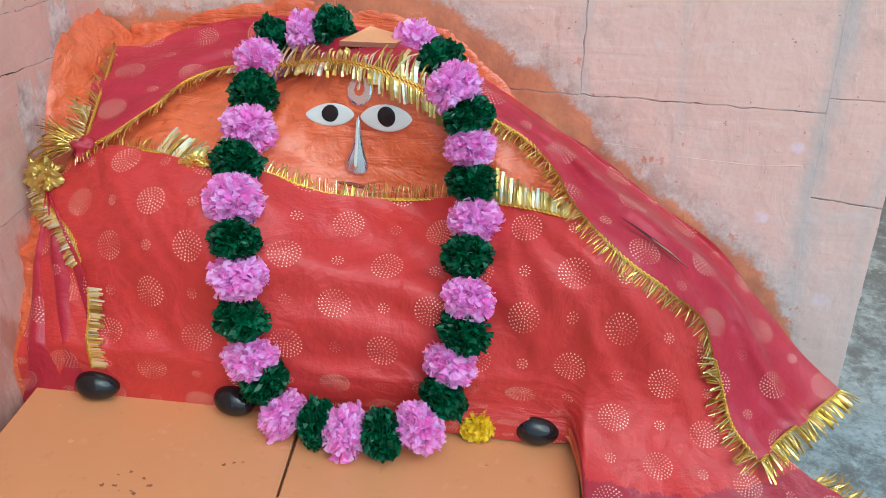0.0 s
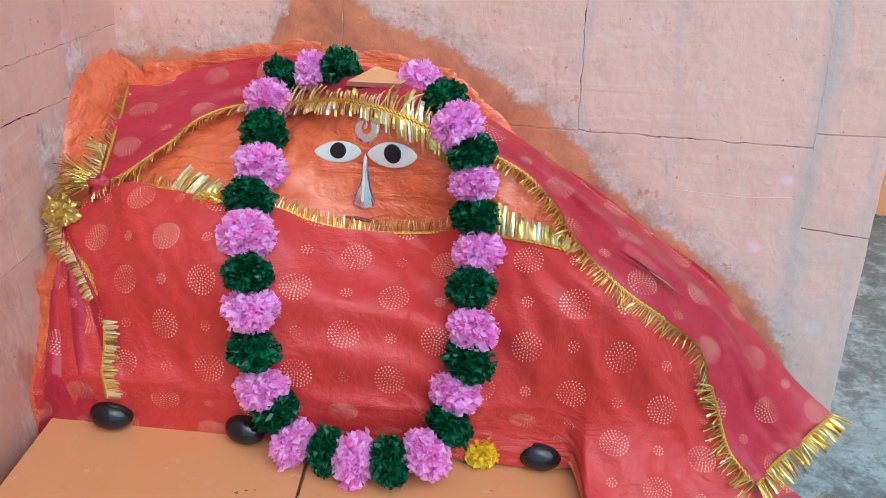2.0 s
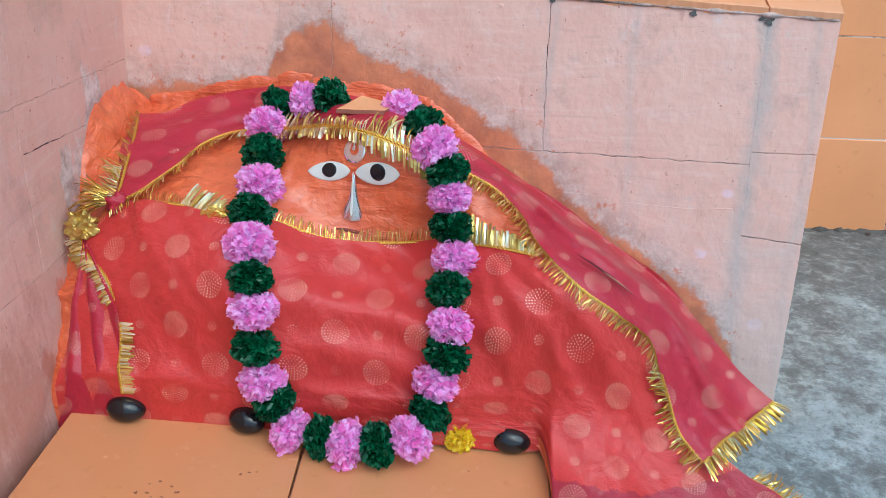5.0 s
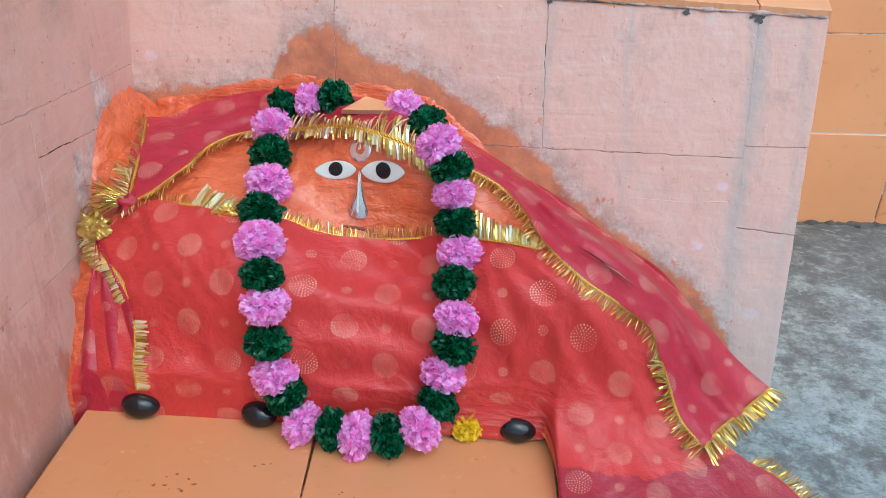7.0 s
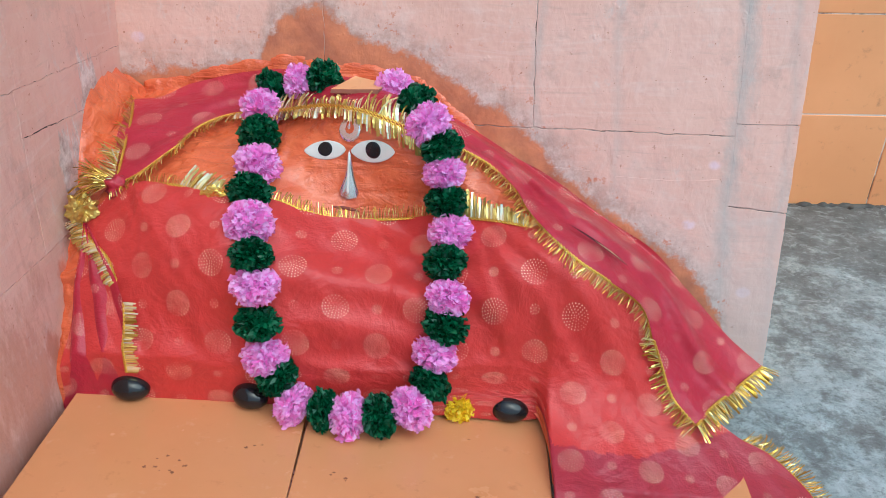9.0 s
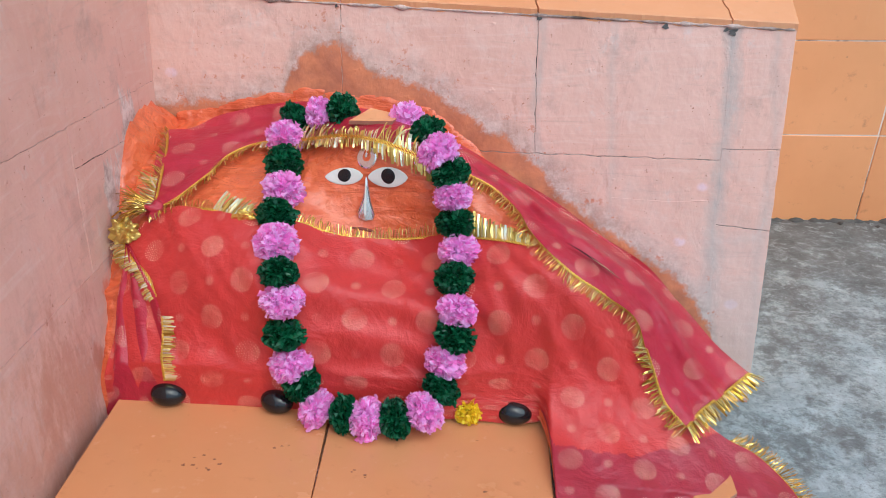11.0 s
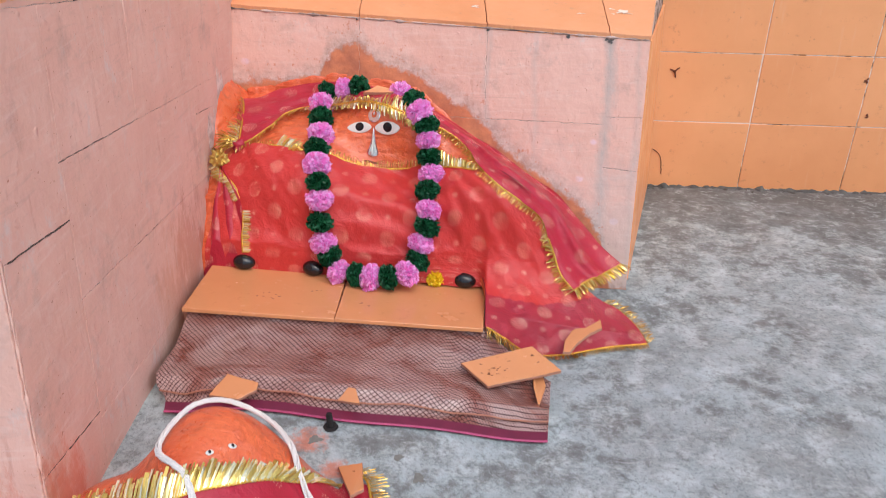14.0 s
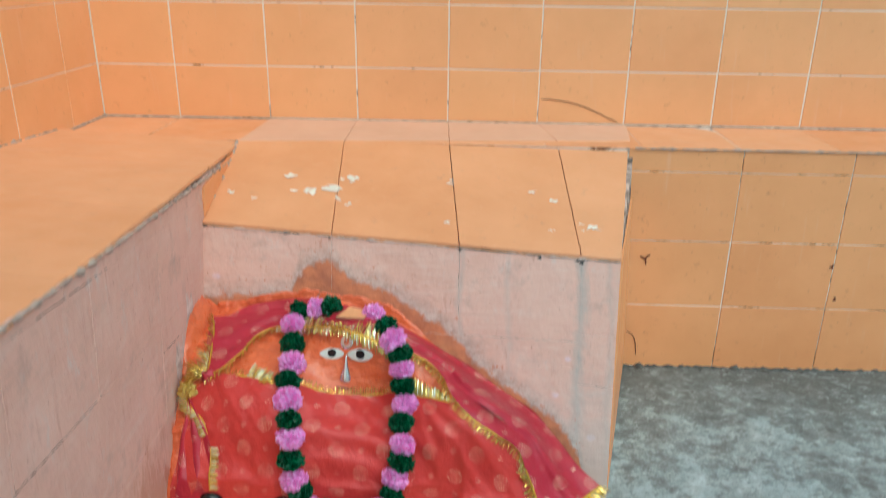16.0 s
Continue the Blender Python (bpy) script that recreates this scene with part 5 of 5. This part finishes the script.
net_thing = base("netted_cloth", (0.2, -0.5, 0), "creased brown netted cloth with a purple hem hanging over the step", "cloth")
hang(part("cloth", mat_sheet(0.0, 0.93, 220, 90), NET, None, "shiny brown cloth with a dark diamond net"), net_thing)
hang(part("hem", mat_sheet(0.885, 1.0, 160, 8, 0.0015), HEM, None, "dark purple hem band"), net_thing)
bm = bmesh.new()
tube(bm, [mat_point(-0.160 + 0.733 * i / 120, 0.985) + Vector((0, -0.002, 0.002)) for i in range(121)], 0.0022, 6)
hang(part("piping", bm, PIPING, None, "pink piping"), net_thing)
bm = bmesh.new()
tube(bm, [mat_point(-0.160 + 0.733 * i / 140, 0.70 + 0.03 * noise.noise((i * 0.05, 0, 0))) + Vector((0, -0.003, 0.0035 + 0.002 * noise.noise((i * 0.13, 4, 0)))) for i in range(141)], 0.0016, 6)
hang(part("seam", bm, plain("tan_seam", (0.42, 0.17, 0.10), 0.5, 0.0, 0.4, 90, 0.4), None, "tan stitched edge of the net"), net_thing)


# ---- offerings ----
def on_shelf(x, y, up=0.0):
    return Vector((x, y, shelf(x, y) + up))


def egg_stone(x, y, turn, size):
    bm = bmesh.new()
    bmesh.ops.create_uvsphere(bm, u_segments=28, v_segments=18, radius=1)
    for v in bm.verts:
        k = 1 - 0.10 * v.co.x
        v.co = Vector((v.co.x * 0.0245, v.co.y * 0.0175 * k, v.co.z * 0.0168 * k)) * size
        v.co *= 1 + 0.03 * noise.noise(v.co * 60)
    ob = part("egg_stone", bm, STONE, smooth=True)
    ob.matrix_world = Matrix.Translation(on_shelf(x, y, 0.0164 * size)) @ pose(0, 0, 0, 0, 5, turn)
    return tagged(ob, "polished black egg-shaped stone resting against the idol", "stone", "egg stones")


egg_stone(-0.103, -0.262, 4, 1.0)
egg_stone(0.046, -0.243, -8, 0.98)
egg_stone(0.373, -0.190, -4, 1.05)
ob = new("marigold", pompom(77, [YELLOW], 0.0190, 0.85, 420, 0.6))
ob.matrix_world = Matrix.Translation(on_shelf(0.310, -0.204, 0.018)) @ pose(0, 0, 0, 60, 0, 10)
tagged(ob, "bright yellow marigold head lying on the tile shelf", "flower")


def shard(corners, thick, label, lift=0.0, glaze=LOOSE):
    """A broken piece of tile: glazed above, red biscuit at its broken edge."""
    bm = bmesh.new()
    ring = []
    pts = [Vector(p) for p in corners]
    for i, p in enumerate(pts):
        q = pts[(i + 1) % len(pts)]
        for k in range(5):
            c = p.lerp(q, k / 5)
            j = 0.0012 if k else 0
            ring.append(c + Vector((j * noise.noise(c * 300), j * noise.noise(c * 310 + Vector((9, 0, 0))), lift)))
    n = (pts[1] - pts[0]).cross(pts[2] - pts[0]).normalized()
    n = n if n.z > 0 else -n
    prism(bm, [p - n * thick for p in ring], n * thick, 0.0007)
    for f in bm.faces:
        f.material_index = 0 if f.normal.dot(n) > 0.6 else 1
    return tagged(part("tile_shard", bm, [glaze, CLAY]), label, "tile shard", "tile shards")


leaning = shard([(0.401, -0.456, 0.073), (0.533, -0.388, 0.078), (0.592, -0.443, 0.064), (0.458, -0.504, 0.060)], 0.007, "broken orange tile leaning on the netted cloth's end")
shard([(0.533, -0.413, 0.045), (0.549, -0.403, 0.045), (0.564, -0.464, 0.042), (0.554, -0.520, 0.034), (0.542, -0.475, 0.042)], 0.006, "narrow orange tile sliver at the end of the netted cloth")
ARC = [(0.594, -0.279), (0.597, -0.240), (0.611, -0.199), (0.635, -0.167), (0.670, -0.138), (0.674, -0.179), (0.647, -0.206), (0.623, -0.243), (0.608, -0.278)]


def cloth_top(x, y):
    lo, hi = -0.30, 0.10
    for _ in range(30):
        mid = (lo + hi) / 2
        lo, hi = (mid, hi) if on(x, mid, 0.015).y < y else (lo, mid)
    return on(x, lo, 0.015).z


rest = sum(cloth_top(x, y - 0.048) for x, y in ARC) / len(ARC) + 0.008
shard([(x, y - 1.6 * rest, rest) for x, y in ARC], 0.007, "curved orange tile offcut lying on the red hem")
shard([(-0.009, -0.667, 0.117), (0.003, -0.613, 0.123), (0.065, -0.625, 0.119), (0.068, -0.643, 0.117), (0.044, -0.667, 0.113)], 0.006, "five-sided orange tile piece lying on the netted cloth")
shard([(0.209, -0.631, 0.100), (0.221, -0.600, 0.106), (0.234, -0.602, 0.106), (0.250, -0.634, 0.100)], 0.006, "small orange tile piece lying on the netted cloth")
# paler glaze than the other shards: its brighter light is put into the colour
shard([on(0.121, 0.327, 0.025), on(0.142, 0.364, 0.031), on(0.189, 0.358, 0.030), on(0.188, 0.321, 0.025)], 0.007, "orange tile chip lying on the idol's head", glaze=WALL)

bm = bmesh.new()
for r, z0, z1 in ((0.0135, 0.0, 0.003), (0.0062, 0.003, 0.026), (0.0050, 0.026, 0.030)):
    bmesh.ops.create_cone(bm, cap_ends=True, segments=14, radius1=r, radius2=r * 0.9, depth=z1 - z0, matrix=Matrix.Translation((0.203, -0.662, floor_at(0.203, -0.662) + (z0 + z1) / 2)))
for v in bm.verts:
    v.co += Vector((noise.noise(v.co * 150), noise.noise(v.co * 160 + Vector((3, 0, 0))), 0)) * 0.0012
incense = part("incense_cone", bm, CHAR)
tagged(incense, "burnt black incense cone standing on the concrete floor", "incense")


# ---- the small idol in front ----
def dome(x, y):
    """The head, and the broad shoulder that runs out against the side bench."""
    dx = (0.106 - x) / 0.13 if x < 0.106 else (x - 0.106) / 0.154
    dy = (y + 0.870) / 0.113 if y > -0.870 else (-0.870 - y) / 0.272
    head = 0.247 * math.exp(-(dx * dx + dy * dy) ** 1.29)
    shoulder = 0.17 * math.exp(-((x / 0.17) ** 2 + ((y + 0.95) / 0.15) ** 2))
    return (head ** 4 + shoulder ** 4) ** 0.25


def resting(x, y):
    return max(dome(x, y), floor_at(x, y) + 0.003)


def over(x, y, off=0.0, height=resting):
    e = 0.004
    n = Vector((height(x - e, y) - height(x + e, y), height(x, y - e) - height(x, y + e), 2 * e)).normalized()
    return Vector((x, y, height(x, y))) + n * off


bm = bmesh.new()
rings = []
for i in range(46):
    r = (i / 45) ** 0.8
    row = []
    for k in range(72):
        a = 2 * math.pi * k / 72
        x = 0.106 + (0.30 if math.cos(a) < 0 else 0.27) * r * math.cos(a)
        y = -0.870 + (0.20 if math.sin(a) > 0 else 0.46) * r * math.sin(a)
        p = over(x, y, 0.002 * noise.noise((x * 30, y * 30, 0)), dome)
        row.append(bm.verts.new((p.x, p.y, max(-0.002, p.z - 0.003 * (r > 0.97)))))
    rings.append(row)
for r, s in zip(rings, rings[1:]):
    for k in range(72):
        f = bm.faces.new((r[k], s[k], s[(k + 1) % 72], r[(k + 1) % 72]))
        f.smooth = True
bmesh.ops.remove_doubles(bm, verts=bm.verts, dist=0.0002)
for cx, cy in ((0.133, -0.932), (0.154, -0.909)):
    for size, mat, off in ((1.0, 1, 0.001), (0.42, 2, 0.0028)):
        a, b = (0.0058 * size, 0.0031 * size) if mat == 1 else (0.0021, 0.0021)
        ring = [bm.verts.new(over(cx + a * math.cos(t) * 0.75 - b * math.sin(t) * 0.6, cy + a * math.cos(t) * 0.55 + b * math.sin(t), off)) for t in (2 * math.pi * k / 16 for k in range(16))]
        mid = bm.verts.new(over(cx, cy, off + 0.0015))
        for k in range(16):
            f = bm.faces.new((ring[k], ring[(k + 1) % 16], mid))
            f.material_index, f.smooth = mat, True
bmesh.ops.recalc_face_normals(bm, faces=bm.faces)
small_idol = part("small_idol", bm, [IDOL, ENAMEL, PUPIL])
tagged(small_idol, "small domed vermilion idol with painted eyes against the side bench", "statue")

BAND = [(-0.068, -1.001), (-0.045, -0.999), (0.019, -0.998), (0.094, -1.004), (0.132, -0.984), (0.166, -0.957), (0.196, -0.920), (0.227, -0.877), (0.249, -0.823), (0.264, -0.776)]
SKIRT = [(-0.16, -1.06), (-0.12, -1.16), (-0.02, -1.24), (0.08, -1.31), (0.16, -1.31), (0.25, -1.24), (0.33, -1.10), (0.352, -0.95), (0.338, -0.86), (0.300, -0.778)]
small_sari = base("small_sari", (0.1, -1.0, 0), "deep red sari cloth with a gold border on the small idol", "cloth")
a, b = spline([(*p, 0) for p in BAND], 110), spline([(*p, 0) for p in SKIRT], 110)
bm = bmesh.new()
uv = bm.loops.layers.uv.new("weave")
grid = []
for i in range(110):
    col = []
    for j in range(60):
        p = a[i].lerp(b[i], j / 59)
        f = 0.005 + 0.003 * noise.noise((p.x * 14, p.y * 7, 2)) + 0.002 * math.sin(i * 0.5) * (j / 59)
        q = over(p.x, p.y, f)
        col.append((bm.verts.new((q.x, q.y, max(0.003, q.z))), (p.x, p.y)))
    grid.append(col)
for i in range(109):
    for j in range(59):
        q = (grid[i][j], grid[i + 1][j], grid[i + 1][j + 1], grid[i][j + 1])
        f = bm.faces.new([c[0] for c in q])
        f.smooth = True
        for loop, c in zip(f.loops, q):
            loop[uv].uv = (c[1][0] * 1.05 + 0.011, c[1][1] * 1.05 + 0.02)
bmesh.ops.recalc_face_normals(bm, faces=bm.faces)
hang(part("cloth", bm, SARI_B, None, "deep red cloth printed with gold rosettes"), small_sari)
trim(small_sari, "border", BAND[:9], lambda u: (-0.010 + 0.020 * u, 0.040 - 0.012 * u), 0.008, 21, "wide gold foil fringe", mat=FOIL, every=0.0014, width=0.0026, spread=0.10, curl=0.002, surface=over, foil=0.4)
trim(small_sari, "side", [(0.262, -0.765), (0.292, -0.772), (0.312, -0.815), (0.334, -0.850), (0.352, -0.900)], lambda u: (0.026, 0.012), 0.008, 22, "gold fringe", every=0.0012, surface=over, spread=0.4)
shard([(0.244, -0.757, 0.069), (0.280, -0.741, 0.067), (0.301, -0.810, 0.081), (0.286, -0.832, 0.087)], 0.006, "orange tile piece resting on the small idol's shoulder")

LOOP = [(0.105, -0.838), (0.078, -0.862), (0.066, -0.905), (0.073, -0.945), (0.116, -0.971), (0.138, -0.997), (0.161, -1.012), (0.209, -0.992), (0.242, -0.935), (0.242, -0.899), (0.223, -0.877), (0.200, -0.845), (0.160, -0.822), (0.128, -0.824), (0.105, -0.838)]
yarn = base("yarn_loop", (0.14, -0.92, 0.2), "loop of white cotton yarn laid over the small idol", "yarn")
for k in range(9):
    rng = random.Random(60 + k)
    ph = rng.uniform(0, 6)
    line = []
    for i, p in enumerate(spline([(*p, 0) for p in LOOP], 200)):
        side = 0.0023 * math.sin(i * 0.30 + ph) + (0.007 if k > 3 and 90 < i < 150 else 0.0) * math.sin((i - 90) / 60 * math.pi)
        line.append(over(p.x + side, p.y + 0.6 * side, 0.0095 + 0.0021 * math.cos(i * 0.30 + ph)))
    bm = bmesh.new()
    tube(bm, line, 0.0018, 6)
    hang(part("strand", bm, YARN), yarn)


# ---- crumbs along the foot of the bench ----
rng = random.Random(91)
bm = bmesh.new()
for i in range(700):
    x = rng.uniform(0.83, 3.4)
    r = rng.uniform(0.003, 0.010) * (1 if rng.random() < 0.2 else 0.5)
    at = Vector((x, 0.668 - abs(rng.gauss(0, 0.010)), r * 0.2))
    turn = Matrix.Translation(at) @ Euler((rng.uniform(-0.5, 0.5), rng.uniform(-0.5, 0.5), rng.uniform(0, 6))).to_matrix().to_4x4()
    made = bmesh.ops.create_icosphere(bm, subdivisions=1, radius=1)["verts"]
    for v in made:
        k = rng.uniform(0.55, 1.25)
        v.co = turn @ Vector((v.co.x * r * 2.0 * k, v.co.y * r * 1.2 * k, v.co.z * r * 0.5 * k))
RUBBLE = plain("mortar_crumbs", (0.10, 0.09, 0.08), 0.9, 0.0, 0.6, 90, 0.6)
debris = tagged(part("debris", bm, RUBBLE), "dark mortar crumbs along the foot of the bench", "debris", kind="stuff")


# ---- small marks on the tiles ----
def splash(name, at, right, up, size, seed, mat, label, parent, lobes=0.5, thick=0.0008):
    """A thin irregular crust on a surface."""
    right, up = Vector(right).normalized(), Vector(up).normalized()
    out = right.cross(up)
    bm = bmesh.new()
    ring = []
    for k in range(22):
        a = 2 * math.pi * k / 22
        r = size * (1 + lobes * noise.noise((math.cos(a) * 1.6 + seed, math.sin(a) * 1.6, seed)) + 0.3 * lobes * noise.noise((math.cos(a) * 4, math.sin(a) * 4 + seed, 0)))
        ring.append(Vector(at) + (right * math.cos(a) + up * math.sin(a) * 0.7) * max(size * 0.15, r))
    prism(bm, ring, out * thick, thick * 0.5)
    return hang(part(name, bm, mat, None, label), parent)


MUD = plain("dried_mud", (0.16, 0.045, 0.02), 0.9, 0.0, 0.4, 200, 0.5)
DROP = plain("white_lime", (0.88, 0.78, 0.66), 0.8, 0.0, 0.12, 120, 0.4)
FACE = 0.6695
for k, (x, z, r, n) in enumerate(((0.894, 0.367, 0.0045, 1.2), (1.447, 0.356, 0.007, 1.5), (1.475, 0.248, 0.007, 1.4), (0.838, 0.366, 0.005, 1.5))):
    splash("mud_spot", (x, FACE, z), (1, 0.0, 0.3 * math.sin(k * 2.1)), (0, 0, 1), r, 3.7 * k, MUD, "dried brown mud spot", bench_back, n)


def wavy(name, pts, radius, mat, label, parent):
    bm = bmesh.new()
    line = spline(pts, 40)
    tube(bm, [p + Vector((noise.noise(p * 90), 0, noise.noise(p * 95))) * 0.002 for p in line], radius, 5)
    return hang(part(name, bm, mat, None, label), parent)


for dx, dz in ((0.013, 0.012), (-0.015, 0.007), (0.004, -0.017)):
    wavy("mud_trail", [(0.894, FACE, 0.367), (0.894 + 0.5 * dx, FACE, 0.367 + 0.6 * dz), (0.894 + dx, FACE, 0.367 + dz)], 0.0022, MUD, "dried brown mud streak", bench_back)
wavy("mud_trail", [(0.862, FACE, 0.125), (0.884, FACE, 0.108), (0.892, FACE, 0.085), (0.898, FACE, 0.045)], 0.0012, MUD, "thin brown mud trail", bench_back)
wavy("mud_trail", [(0.587, 0.9725, 0.785), (0.660, 0.9725, 0.779), (0.735, 0.9725, 0.757), (0.832, 0.9725, 0.714)], 0.0014, MUD, "long thin brown mud trail", wall_north)


def slope(x, s):
    a, b = front(x, T(x)), back_line(x + (x - 0.25) * 0.02 - 0.06, 0.004)
    return a.lerp(b, s) + Vector((0, 0, 0.0050))


for k, (x, s, r) in enumerate(((-0.055, 0.52, 0.011), (-0.035, 0.36, 0.006), (0.012, 0.36, 0.013), (0.062, 0.40, 0.016), (0.080, 0.30, 0.008), (0.115, 0.52, 0.011), (0.108, 0.24, 0.006), (-0.13, 0.25, 0.006), (-0.19, 0.30, 0.007), (0.36, 0.50, 0.008), (0.355, 0.14, 0.006), (0.57, 0.45, 0.007), (0.62, 0.38, 0.009), (0.70, 0.18, 0.011), (0.60, 0.14, 0.006))):
    d = slope(x, s + 0.05) - slope(x, s)
    rng = random.Random(300 + k)
    for n in range(4 if r > 0.009 else 2):
        dx, ds = (0.0, 0.0) if n == 0 else (rng.gauss(0, 1.1 * r), rng.gauss(0, 2.2 * r))
        splash("lime_splash", slope(x + dx, s + ds) - Vector((0, 0, 0.0008)), (1, 0.4 * rng.uniform(-1, 1), -0.056), d, r * 1.35 * (rng.uniform(0.7, 1.0) if n == 0 else rng.uniform(0.25, 0.6)), 1.9 * k + 0.7 * n, DROP, "white lime splash", stub, 1.5, 0.0005)


SOOT = plain("black_soot", (0.10, 0.095, 0.09), 0.9, 0.0, 0.5, 200, 0.4)
for k, (x, r) in enumerate(((0.569, 0.006), (0.664, 0.008), (0.655, 0.005), (0.386, 0.005), (0.076, 0.004))):
    at = front(x, T(x) - 0.012 - 0.9 * r) + TILT_OUT * 0.0078
    splash("soot_spot", at, (0.55, 0, 0), (0, LEAN_BACK, 1), r * 0.75, 2.3 * k + 1, SOOT, "black soot run", stub, 0.9, 0.0004)


DAMP = plain("damp_concrete", (0.19, 0.195, 0.175), 0.6, 0.0, 0.5, 110, 0.4)
for k, (x, y, r) in enumerate(((0.369, -0.736, 0.014), (0.329, -0.700, 0.009), (0.186, -0.700, 0.013))):
    splash("damp_spot", (x, y, floor_at(x, y) + 0.0006), (1, 0.2, 0), (-0.2, 1, 0), r, 5.1 * k, DAMP, "dark damp spot", ground, 0.6, 0.0004)


# brown smudges on the loose tiles
STAIN = plain("brown_stain", (0.26, 0.095, 0.04), 0.7, 0.0, 0.5, 150, 0.3)
rng = random.Random(17)
for x, y, n, wide in ((-0.008, -0.375, 9, 0.012), (0.175, -0.342, 2, 0.002), (0.194, -0.346, 2, 0.002), (0.347, -0.343, 1, 0.001), (0.29, -0.413, 3, 0.006), (0.072, -0.326, 2, 0.008)):
    tile = SHELF_TILES[0 if x < 0.145 else 1]
    for k in range(n):
        px, py = x + rng.gauss(0, wide), y + rng.gauss(0, wide)
        splash("mud_fleck", on_shelf(px, py), SLAB_X, SLAB_Y, rng.uniform(0.0008, 0.0024), 7.7 * k + x, STAIN, "faint brown fleck", tile, 1.2, 0.0004)
A0, AX, AY = Vector((0.401, -0.456, 0.073)), Vector((0.132, 0.068, 0.005)), Vector((0.057, -0.048, -0.013))
for k in range(16):
    u, v = (rng.gauss(0.22, 0.09), rng.gauss(0.62, 0.16)) if k < 13 else (rng.uniform(0.5, 0.9), rng.uniform(0.3, 0.8))
    splash("mud_fleck", A0 + AX * u + AY * v + Vector((0, 0, 0.0006)), AX, -AY, rng.uniform(0.0010, 0.0034), 3.3 * k, STAIN, "faint brown fleck", leaning, 1.3, 0.0004)

for ob in (bench_back, wall_north, wall_west, debris):
    ob.matrix_world = ASKEW @ ob.matrix_world
